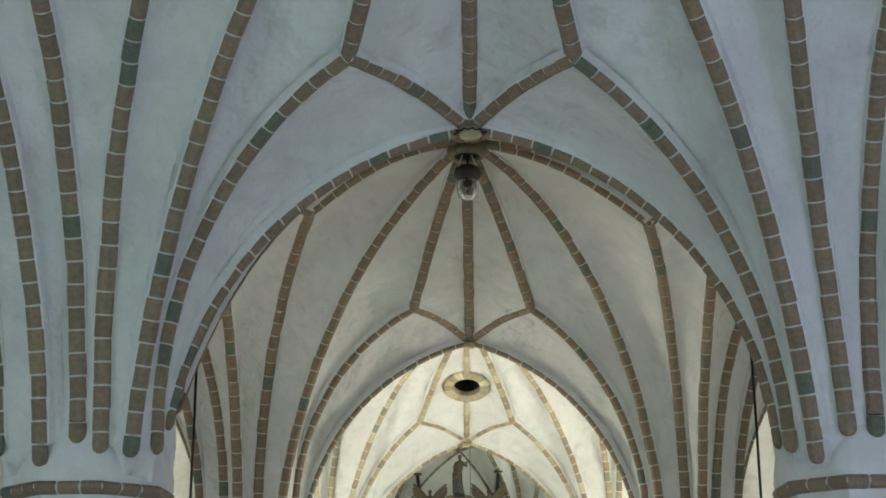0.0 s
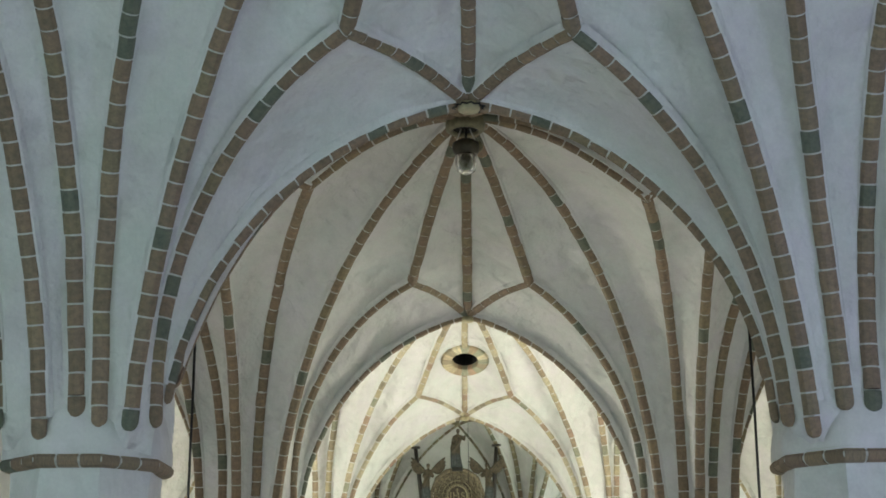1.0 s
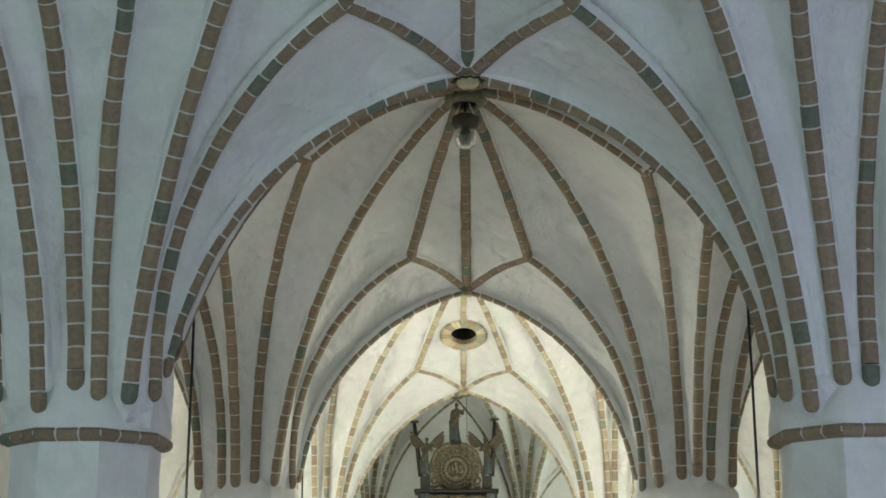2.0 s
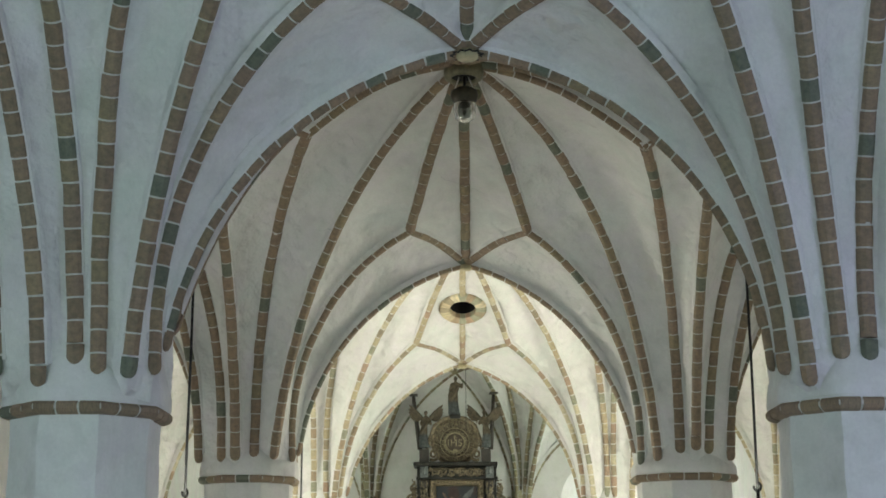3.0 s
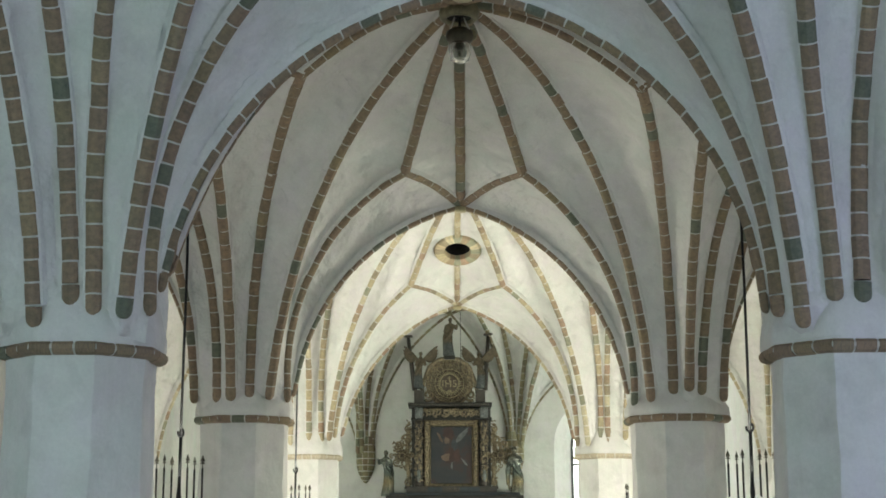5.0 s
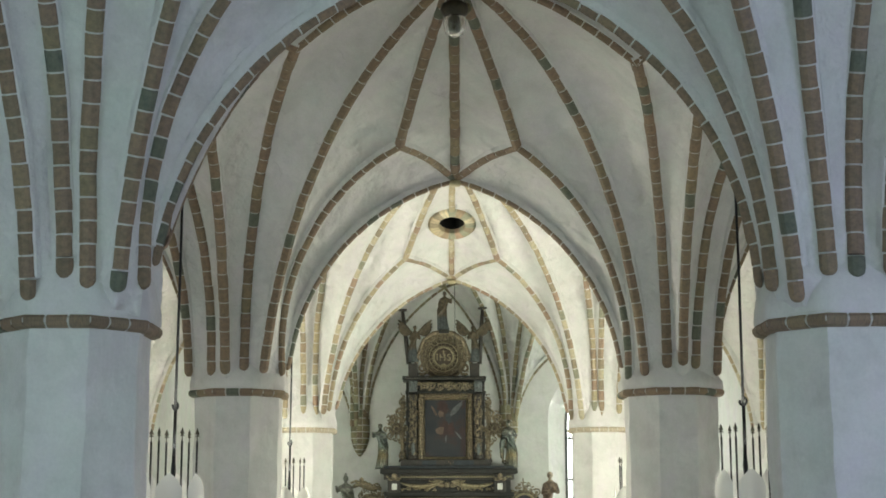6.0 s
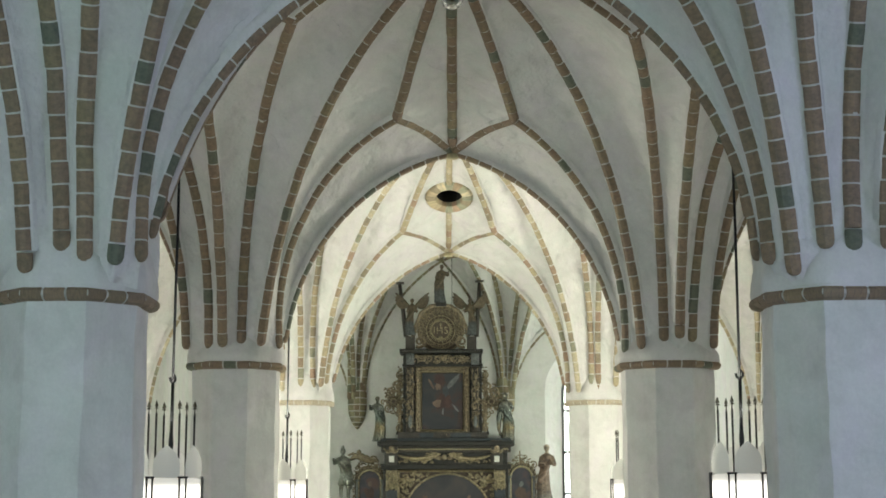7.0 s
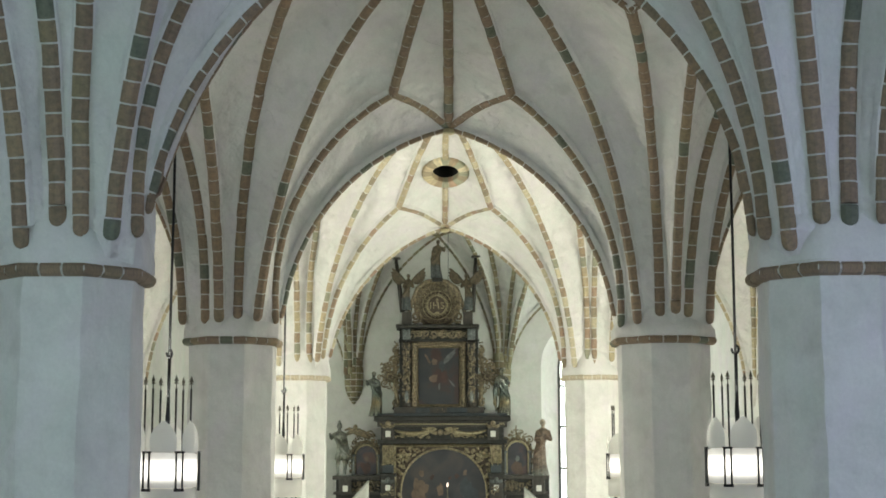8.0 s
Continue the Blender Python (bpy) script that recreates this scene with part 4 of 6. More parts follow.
def petal_mesh():
    """One upright opal petal with a pointed top, curved round the lamp."""
    bm = bmesh.new()
    n, rows = 6, 9
    grid = []
    for j in range(rows + 1):
        u = j / rows
        w = 0.43 * (1.0 if u < 0.45 else max(0.0, 1 - ((u - 0.45) / 0.555) ** 1.9))
        r = 0.445 + 0.015 * math.sin(math.pi * u) - 0.05 * u * u
        grid.append([bm.verts.new((r * math.cos(w * (2 * i / n - 1)), r * math.sin(w * (2 * i / n - 1)), 0.46 * u)) for i in range(n + 1)])
    for a, b in zip(grid, grid[1:]):
        for i in range(n):
            bm.faces.new((a[i], a[i + 1], b[i + 1], b[i])).smooth = True
    me = bpy.data.meshes.new("petal")
    bm.to_mesh(me)
    bm.free()
    me.materials.append(M_SHADE)
    return me


def hanging_lamp():
    """A ring lamp: a lit opal drum in iron brackets, opal petals over it, iron spears, and a long rod. Its base is the drum's foot."""
    ob = thing("hanging_lamp", (0, 0, 0), "hanging lamp of lit opal glass with black iron spears", "lamp", "hanging lamps of the nave")
    part("drum", lathe(bmesh.new(), [(0.37, 0.0), (0.43, 0.02), (0.435, 0.25), (0.43, 0.48), (0.37, 0.5)], 32), M_LAMP, ob, "brightly lit opal glass drum")
    part("drum_lid", lathe(bmesh.new(), [(0.38, 0.485), (0.3, 0.5), (0.03, 0.505)], 32), M_SHADE, ob, "pale opal glass lid")
    part("lower_skirt", lathe(bmesh.new(), [(0.37, -0.42), (0.415, -0.4), (0.425, -0.2), (0.41, -0.01)], 32), M_SHADE, ob, "pale opal glass skirt")
    pm = petal_mesh()
    for i in range(6):
        a = 2 * math.pi * (i + 0.5) / 6 + 0.25
        p = part("petal", pm, parent=ob)
        p.matrix_basis = Matrix.Translation((0, 0, 0.5)) @ Matrix.Rotation(a, 4, "Z")
    for i in range(6):
        a = 2 * math.pi * i / 6 + 0.25
        c, s = math.cos(a), math.sin(a)
        m = Matrix.Rotation(a, 4, "Z")
        br = part("bracket", box(box(box(box(bmesh.new(), 0.45, 0.475, -0.06, -0.038, -0.03, 0.52), 0.45, 0.475, 0.038, 0.06, -0.03, 0.52), 0.445, 0.475, -0.07, 0.07, 0.49, 0.52), 0.445, 0.475, -0.07, 0.07, -0.04, 0.0), M_IRON, ob)
        br.matrix_basis = m
    for i in range(6):
        a = 2 * math.pi * i / 6 + 0.25 - 0.05
        bm = lathe(bmesh.new(), [(0.013, 0.66), (0.016, 1.4), (0.012, 1.41)], 10, (0.33, 0))
        tube(bm, [(0.33, 0, 0.5), (0.33, 0, 0.73)], 0.01, 6)
        sp = part("spear", bm, M_IRON, ob)
        sp.matrix_basis = Matrix.Rotation(a, 4, "Z")
        bm = bmesh.new()
        tube(bm, [(0.33, 0, 1.4), (0.33, 0, 1.5)], 0.009, 6)
        lathe(bm, [(0.042, 1.475), (0.012, 1.5), (0.035, 1.51), (0.002, 1.6)], 4, (0.33, 0), True)
        tip = part("spear_tip", bm, M_DARKBRASS, sp, "small blackened arrow tip")
        bm = lathe(bmesh.new(), [(0.018, -0.62), (0.02, -0.42)], 8, (0.3, 0))
        dr = part("drop", bm, M_IRON, ob)
        dr.matrix_basis = Matrix.Rotation(a, 4, "Z")
    part("hub", lathe(bmesh.new(), [(0.03, 0.5), (0.034, 0.62), (0.03, 0.9), (0.038, 1.0), (0.03, 1.1), (0.024, 1.2)], 14), M_IRON, ob)
    part("rod", tube(bmesh.new(), [(0, 0, 0.9), (0.005, 0, 1.86)], 0.025, 8), M_IRON, ob)
    hook = [(0.05 * math.sin(a), 0, 1.92 + 0.06 * math.cos(a)) for a in [k * 0.5 for k in range(11)]]
    part("hook", tube(bmesh.new(), hook, 0.018, 6), M_IRON, ob)
    part("upper_rod", tube(bmesh.new(), [(0, 0, 1.84), (0.012, 0, 4.0), (0.0, 0, 7.86)], 0.02, 8), M_IRON, ob)
    return ob


LAMP_PLACES = [(-4.05, 20.5, 3.37), (-3.62, 31.6, 3.30), (3.99, 31.6, 3.30), (4.16, 20.5, 3.42)]
lamp = hanging_lamp()
for i, place in enumerate(LAMP_PLACES):
    m = pose(*place, 0, 0, (49, 40, 5, -14.5)[i])
    if i:
        copy_thing(lamp, m)
    else:
        lamp.matrix_world = m
    # an added uplight, floating above each crown of petals, brightens the vault
    area_lamp("vault_uplight", (place[0], place[1], place[2] + 1.3), (place[0], place[1] + 0.001, place[2] + 4.0), 0.4, 0.4, 20 if place[1] < 25 else 44, (0.97, 0.97, 0.82), 115)

# ---- the altarpiece ----
AX, AY = -0.28, 47.05          # its middle and its front


def painting(name, stops, scale, seed):
    """Old oil paint: dark tones in soft clouds, with dull varnish."""
    m, n, l, p = nodes_of(name)
    co = n.new("ShaderNodeTexCoord").outputs["Object"]
    mp = n.new("ShaderNodeMapping")
    mp.inputs["Location"].default_value = (seed, seed * 1.7, seed * 0.3)
    l.new(co, mp.inputs[0])
    t = n.new("ShaderNodeTexNoise")
    t.inputs["Scale"].default_value, t.inputs["Detail"].default_value, t.inputs["Distortion"].default_value = scale, 3.0, 0.8
    l.new(mp.outputs[0], t.inputs["Vector"])
    l.new(ramp(n, l, t.outputs["Fac"], stops), p.inputs["Base Color"])
    p.inputs["Roughness"].default_value = 0.4
    return m


M_PIC_LOW = painting("dark_arched_painting", [(0.3, (0.024, 0.024, 0.031)), (0.5, (0.038, 0.036, 0.043)), (0.66, (0.062, 0.052, 0.05)), (0.8, (0.045, 0.047, 0.06))], 1.3, 3.1)
M_PIC_HIGH = painting("dark_upper_painting", [(0.3, (0.018, 0.022, 0.028)), (0.48, (0.03, 0.03, 0.035)), (0.62, (0.05, 0.024, 0.021)), (0.75, (0.035, 0.04, 0.048))], 1.7, 8.4)
M_PIC_SIDE = painting("small_niche_painting", [(0.3, (0.025, 0.025, 0.035)), (0.55, (0.05, 0.045, 0.06)), (0.75, (0.11, 0.06, 0.05))], 2.2, 5.2)
M_RED = simple("dull_red_oil_paint", (0.05, 0.022, 0.019), 0.45, 0, 0.5, 5)
M_PALE = simple("pale_grey_oil_paint", (0.13, 0.14, 0.14), 0.45, 0, 0.4, 6)
M_FLESH = simple("ochre_oil_paint", (0.14, 0.095, 0.068), 0.45, 0, 0.35, 6)

altar = thing("altarpiece", (AX, AY, 0), "tall black and gilt carved baroque altarpiece with dark paintings", "altarpiece")


def flat_shape(pts, y, thick=0.012):
    bm = bmesh.new()
    bm.faces.new([bm.verts.new((a, y, b)) for a, b in pts])
    r = bmesh.ops.extrude_face_region(bm, geom=bm.faces[:])
    for e in r["geom"]:
        if isinstance(e, bmesh.types.BMVert):
            e.co.y += thick
    bmesh.ops.recalc_face_normals(bm, faces=bm.faces[:])
    return bm


def arch_outline(x0, x1, z0, top, n=16):
    h = (x1 - x0) / 2
    c = (x0 + x1) / 2
    return [(x1, z0)] + [(c + h * math.cos(math.pi * k / n), top - h + h * math.sin(math.pi * k / n)) for k in range(n + 1)] + [(x0, z0)]


def patch(cx, cz, w, h, y, turn=0.0, n=28):
    """A thin dab of paint with an uneven outline."""
    pts = []
    for k in range(n):
        a = 2 * math.pi * k / n
        q = 1 + 0.55 * noise.noise(Vector((1.6 * math.cos(a) + 9 * cx, 1.6 * math.sin(a) + 9 * cz, 3.1)))
        pts.append((cx + q * (w * math.cos(a) * math.cos(turn) - h * math.sin(a) * math.sin(turn)), cz + q * (w * math.cos(a) * math.sin(turn) + h * math.sin(a) * math.cos(turn))))
    return flat_shape(pts, y, 0.004)


def bar(name, x0, x1, z0, z1, y0, y1, mat, parent=None, label="", bevel=0.015):
    return part(name, box(bmesh.new(), x0, x1, y0, y1, z0, z1, bevel), mat, parent or altar, label)


def gilt_frame(x0, x1, z0, z1, w, y0, y1, name="frame", mat=None):
    """A moulded picture frame: outer fillet, hollow and inner bead."""
    bm = bmesh.new()
    loops = []
    for inset, y in ((0, y1), (0, y0 + 0.02), (w * 0.2, y0), (w * 0.45, y0 + 0.03), (w * 0.75, y0 + 0.045), (w * 0.85, y0 + 0.02), (w, y0 + 0.03), (w, y1)):
        loops.append([bm.verts.new(p) for p in ((x0 + inset, y, z0 + inset), (x1 - inset, y, z0 + inset), (x1 - inset, y, z1 - inset), (x0 + inset, y, z1 - inset))])
    for a, b in zip(loops, loops[1:]):
        for i in range(4):
            bm.faces.new((a[i], a[(i + 1) % 4], b[(i + 1) % 4], b[i]))
    return part(name, bm, mat or M_GOLD, altar)


# the table and the lower storey
bar("altar_table", -1.7, 1.7, 0.0, 1.05, -0.75, 0.5, M_CLOTH, None, "white-clothed altar table")
bar("lower_body", -1.880, 2.256, 0.0, 4.108, 0.3, 1.35, M_DARK)
low = part("lower_painting", flat_shape(arch_outline(-1.147, 1.617, 1.5, 3.919), 0.24, 0.05), M_PIC_LOW, altar, "dark arched painting")
for cx, cz, w, h, mat, turn in ((-0.583, 2.50, 0.24, 0.44, M_FLESH, 0.12), (-0.36, 2.62, 0.09, 0.2, M_FLESH, -0.5), (-0.500, 3.135, 0.085, 0.10, M_FLESH, 0), (-0.16, 3.0, 0.06, 0.07, M_RED, 0), (0.66, 3.05, 0.07, 0.08, M_RED, 0), (1.1, 2.45, 0.22, 0.3, M_BLUEGREY, 0.3), (0.113, 2.596, 0.10, 0.22, M_FLESH, 0), (-0.132, 3.050, 0.05, 0.06, M_RED, 0),
                               (0.959, 2.671, 0.20, 0.30, M_BLUEGREY, -0.1), (0.940, 3.163, 0.06, 0.09, M_FLESH, 0), (0.432, 2.993, 0.05, 0.05, M_RED, 0), (0.357, 2.766, 0.035, 0.075, M_PALE, 0)):
    part("painted_shape", patch(cx, cz, w, h, 0.236 - 0.002 * random.random(), turn), mat, low)
bar("spandrel_ground", -1.391, 1.842, 1.4, 4.051, 0.27, 0.32, M_BROWNBLACK, None, "dark ground of the spandrels", 0.0)
edge = arch_outline(-1.184, 1.654, 1.5, 3.957, 24)
part("arch_moulding", tube(bmesh.new(), [(a, 0.22, b) for a, b in edge], 0.035, 8), M_GOLD, altar, "gilt arch moulding")
gilt_frame(-1.429, 1.880, 1.35, 4.089, 0.09, 0.2, 0.3, "panel_frame")
low_mid, low_half = (-1.184 + 1.654) / 2, (1.654 - -1.184) / 2


def over_arch(px, pz):
    """Whether a point lies outside the lower painting's round head."""
    top = 3.957 - low_half
    return abs(px - low_mid) > low_half if pz < top else math.hypot(px - low_mid, pz - top) > low_half + 0.07


for n, (x0, x1) in enumerate(((-1.335, 0.132), (0.132, 1.805))):
    ground = [(x1 if n else x0, 3.994), (x1 if n else x0, 1.5)]
    a0, a1 = (0.0, math.pi / 2) if n else (math.pi, math.pi / 2)
    ground += [(low_mid + (low_half + 0.02) * math.cos(a0 + (a1 - a0) * k / 12), 3.957 - low_half + (low_half + 0.02) * math.sin(a0 + (a1 - a0) * k / 12)) for k in range(13)]
    part("gilt_ground", flat_shape(ground, 0.255, 0.02), M_BROWN, altar, "dark brown gilt ground")
    bm = relief(bmesh.new(), x0 + 0.05, x1 - 0.05, 1.6, 3.976, 0.16, 11 + n, 0.22, over_arch, 0.45)
    hx = x0 + 0.24 if n == 0 else x1 - 0.24
    lump(bm, (hx, 0.17, 3.787), (0.085, 0.08, 0.10))
    for sgn in (-1, 1):
        lump(bm, (hx + sgn * 0.15, 0.2, 3.730), (0.14, 0.04, 0.07), -0.5 * sgn)
    part("spandrel_carving", bm, M_GOLD, altar, "gilt spandrel carving")
for x0, x1, n in ((-1.786, -1.410, 0), (1.767, 2.143, 1)):
    c = (x0 + x1) / 2
    bar("pilaster", x0 + 0.03, x1 - 0.03, 1.0, 4.108, -0.02, 0.3, M_DARK)
    cap = bar("pilaster_capital", x0, x1, 3.465, 4.070, -0.06, 0.3, M_GOLDEN_WOOD, None, "carved gilt capital")
    bm = bmesh.new()
    for k in range(5):
        tube(bm, [(x0 + 0.03 + 0.08 * k, -0.075, 3.503), (x0 + 0.03 + 0.08 * k, -0.08, 3.994)], 0.022, 6)
    relief(bm, x0, x1, 3.427, 4.032, 0.09, 51 + n, -0.07)
    part("capital_leaves", bm, M_GOLD, cap)
    bar("pilaster_block", x0 + 0.01, x1 - 0.01, 3.163, 3.427, -0.05, 0.3, M_BLUEGREY, None, "dark blue painted block")
    bar("pedestal", x0 - 0.03, x1 + 0.03, 1.0, 3.087, -0.12, 0.3, M_BROWNBLACK)
    part("cherub_head", lump(lump(lump(bmesh.new(), (c, -0.16, 2.917), (0.09, 0.08, 0.11)), (c - 0.13, -0.13, 2.879), (0.1, 0.03, 0.06), 0.4), (c + 0.13, -0.13, 2.879), (0.1, 0.03, 0.06), -0.4), M_SILVER, altar)
    bar("white_plaque", c - 0.08, c + 0.08, 2.59, 2.77, -0.15, -0.1, M_WHITE, None, "small white plaque", 0.01)
    bar("pedestal_cornice", x0 - 0.08, x1 + 0.08, 3.031, 3.144, -0.17, 0.3, M_DARK)

# the entablature over the lower storey
bar("architrave", -1.955, 2.331, 4.108, 4.259, 0.0, 1.2, M_DARK)
frieze = bar("frieze", -1.842, 2.218, 4.259, 4.656, 0.05, 1.2, M_DARK)
bm = bmesh.new()
for cx, hand in ((-0.808, -1), (1.072, 1)):
    sw = [(cx + 0.55 * (k / 12 * 2 - 1), 0.0, 4.543 - 0.11 * math.sin(math.pi * k / 12)) for k in range(13)]
    tube(bm, sw, [0.03 + 0.05 * math.sin(math.pi * k / 12) for k in range(13)], 7)
    for k in range(14):
        lump(bm, (cx + 0.55 * (k / 13 * 2 - 1), -0.02, 4.543 - 0.11 * math.sin(math.pi * k / 13)), (0.05, 0.04, 0.035), 0.8 * (-1) ** k, 1)
    for k in range(5):
        a = 0.28 - 0.13 * k
        lump(bm, (0.132 + hand * (0.34 + 0.05 * k), 0.0, 4.486 + 0.16 - 0.06 * k), (0.26 - 0.02 * k, 0.035, 0.035), hand * -a)
    relief(bm, min(cx - 0.6, cx + 0.6), max(cx - 0.6, cx + 0.6), 4.297, 4.410, 0.1, 71 + hand, 0.02)
part("swag_carving", bm, M_GOLD, frieze, "gilt swag carving")
part("cherub_head", lump(lump(lump(bmesh.new(), (0.132, -0.02, 4.486), (0.09, 0.08, 0.11)), (-0.094, 0.02, 4.486), (0.16, 0.03, 0.08), 0.35), (0.357, 0.02, 4.486), (0.16, 0.03, 0.08), -0.35), M_GOLDEN_WOOD, frieze)
bm = bmesh.new()
for k in range(46):
    lump(bm, (-1.880 + (2.256 - -1.880) * (k + 0.5) / 46, -0.06, 4.750), (0.058, 0.04, 0.03), 0.6, 1)
part("rope_moulding", bm, M_RAYS, altar, "gilt rope moulding")
bar("bed_moulding", -1.955, 2.331, 4.656, 4.845, -0.04, 1.25, M_BROWNBLACK)
bar("cornice", -2.068, 2.444, 4.845, 5.015, -0.2, 1.3, M_DARK, None, "", 0.03)
bar("cornice_step", -1.955, 2.331, 5.015, 5.110, -0.1, 1.3, M_BLUEGREY)
for c in (-1.598, 1.861):
    bar("frieze_block", c - 0.19, c + 0.19, 4.240, 5.053, -0.14, 0.2, M_BROWNBLACK)
    part("cherub_head", lump(lump(lump(bmesh.new(), (c, -0.2, 4.750), (0.1, 0.09, 0.12)), (c - 0.13, -0.16, 4.675), (0.1, 0.03, 0.06), 0.4), (c + 0.13, -0.16, 4.675), (0.1, 0.03, 0.06), -0.4), M_GOLDEN_WOOD, altar)
    bar("white_plaque", c - 0.085, c + 0.085, 4.33, 4.53, -0.18, -0.13, M_WHITE, None, "small white plaque", 0.01)

# the upper storey
bar("upper_plinth", -1.410, 1.579, 5.110, 5.317, 0.05, 1.1, M_BROWNBLACK)
for x0, x1 in ((-0.696, -0.226), (0.338, 1.015)):
    bar("plinth_panel", x0, x1, 5.128, 5.280, 0.02, 0.06, M_BLUEGREY, None, "", 0.008)
bar("upper_body", -1.241, 1.391, 5.317, 7.926, 0.3, 1.0, M_DARK)
high = part("upper_painting", box(bmesh.new(), -0.602, 0.752, 0.27, 0.31, 5.412, 7.283), M_PIC_HIGH, altar, "dark oil painting with red and grey shapes")
for cx, cz, w, h, mat, turn in ((0.095, 6.32, 0.27, 0.22, M_RED, 0.3), (-0.075, 6.829, 0.09, 0.11, M_FLESH, 0), (0.42, 6.98, 0.085, 0.34, M_PALE, -0.75), (-0.30, 6.93, 0.04, 0.2, M_FLESH, 0.5), (-0.02, 7.02, 0.2, 0.16, M_RED, 0),
                               (-0.094, 6.262, 0.13, 0.13, M_FLESH, 0), (0.094, 5.998, 0.03, 0.12, M_PALE, 0), (0.508, 6.111, 0.03, 0.17, M_PALE, 0.7), (0.188, 6.678, 0.1, 0.16, M_BLUEGREY, 0.2)):
    part("painted_shape", patch(cx, cz, w, h, 0.264 - 0.003 * random.random(), turn), mat, high)
gilt_frame(-0.827, 0.978, 5.204, 7.491, 0.16, 0.16, 0.31, "frame", M_GOLDEN_WOOD)
gilt_frame(-0.658, 0.808, 5.355, 7.340, 0.05, 0.2, 0.3, "inner_frame")
bm = bmesh.new()
for k in range(16):
    for xx in (-0.771, 0.921):
        lump(bm, (xx, 0.17, 5.317 + (7.378 - 5.317) * k / 15), (0.03, 0.02, 0.05), 0, 1)
    lump(bm, (-0.733 + (0.884 - -0.733) * k / 15, 0.17, 7.415), (0.05, 0.02, 0.03), 0, 1)
    lump(bm, (-0.733 + (0.884 - -0.733) * k / 15, 0.17, 5.280), (0.05, 0.02, 0.03), 0, 1)
part("frame_carving", bm, M_GOLDEN_WOOD, altar, "gilt carving on the frame")
for c, n in ((-0.996, 0), (1.166, 1)):
    col = part("column", lathe(bmesh.new(), [(0.15, 5.317), (0.15, 5.431), (0.11, 5.488), (0.125, 5.922), (0.115, 6.867), (0.10, 7.207), (0.15, 7.283), (0.16, 7.472)], 16, (c, 0.1)), M_BROWNBLACK, altar)
    bm = bmesh.new()
    tube(bm, [(c + 0.125 * math.cos(a), 0.1 + 0.125 * math.sin(a), 5.469 + (7.132 - 5.469) * a / 22.0) for a in [k * 0.5 for k in range(45)]], 0.026, 6)
    for k in range(9):
        z = 5.506 + (7.132 - 5.506) * k / 8
        lump(bm, (c + 0.04 * (-1) ** k, -0.03, z), (0.06, 0.04, 0.08), 0.5 * (-1) ** k, 1)
    relief(bm, c - 0.13, c + 0.13, 5.506, 7.434, 0.075, 91 + n, -0.02, None, 0.2)
    part("twisted_vine", bm, M_GOLDEN_WOOD, col, "gilt vine carving")
    bm = lump(bmesh.new(), (c, -0.04, 5.658), (0.07, 0.05, 0.22))
    part("column_foot_figure", bm, M_SILVER, col)
for hand, x0 in ((-1, -1.241), (1, 1.391)):
    xs = sorted((x0 + hand * 0.02, x0 + hand * 0.62))
    bm = relief(bmesh.new(), xs[0], xs[1], 6.055, 6.943, 0.12, 101 + hand, 0.33, lambda px, pz, x0=x0: abs(px - x0) < 0.62 * math.sqrt(max(0.0, 1 - ((pz - 6.489) / 0.5) ** 2)) + 0.06)
    relief(bm, *sorted((x0, x0 + hand * 0.2)), 5.317, 7.510, 0.1, 105 + hand, 0.33)
    for k, (dx, zz, s) in enumerate(((0.16, 6.867, 0.17), (0.45, 6.678, 0.15), (0.50, 6.111, 0.13), (0.14, 5.922, 0.14), (0.12, 5.469, 0.15), (0.1, 7.207, 0.13))):
        scroll(bm, x0 + hand * dx, zz, s, hand if k % 2 else -hand, 1.5, 0.35, 0.2, k)
    tube(bm, [(x0 + hand * 0.02, 0.36, 5.355), (x0 + hand * 0.1, 0.36, 5.733), (x0 + hand * 0.16, 0.36, 6.489), (x0 + hand * 0.08, 0.36, 7.245)], 0.07, 8)
    part("side_scrollwork", bm, M_GOLDEN_WOOD, altar, "openwork carved side scroll")
for hand, x0 in ((-1, -1.241), (1, 1.391)):
    bx, bz = x0 + hand * 0.31, 6.338
    boss = part("scroll_boss", lump(bmesh.new(), (bx, 0.3, bz), (0.2, 0.1, 0.21)), M_BROWN, altar, "red-brown and gilt carved boss")
    bm = bmesh.new()
    for k in range(12):
        a = 2 * math.pi * k / 12
        lump(bm, (bx + 0.2 * math.cos(a), 0.24, bz + 0.21 * math.sin(a)), (0.085, 0.04, 0.035), -a, 1)
        lump(bm, (bx + 0.1 * math.cos(a + 0.3), 0.2, bz + 0.1 * math.sin(a + 0.3)), (0.05, 0.03, 0.025), -a, 1)
        if k % 3 == 0:
            scroll(bm, bx + hand * 0.02 + 0.33 * math.cos(a), bz + 0.34 * math.sin(a), 0.085, (-1) ** k, 1.3, 0.32, 0.24, a)
    part("boss_carving", bm, M_GOLDEN_WOOD, boss)
for hand, xa, xb in ((-1, -1.203, -1.466), (1, 1.391, 1.617)):
    part("strut", tube(bmesh.new(), [(xa, 0.45, 5.998), (xb, 0.45, 5.242)], 0.03, 6), M_BROWNBLACK, altar)

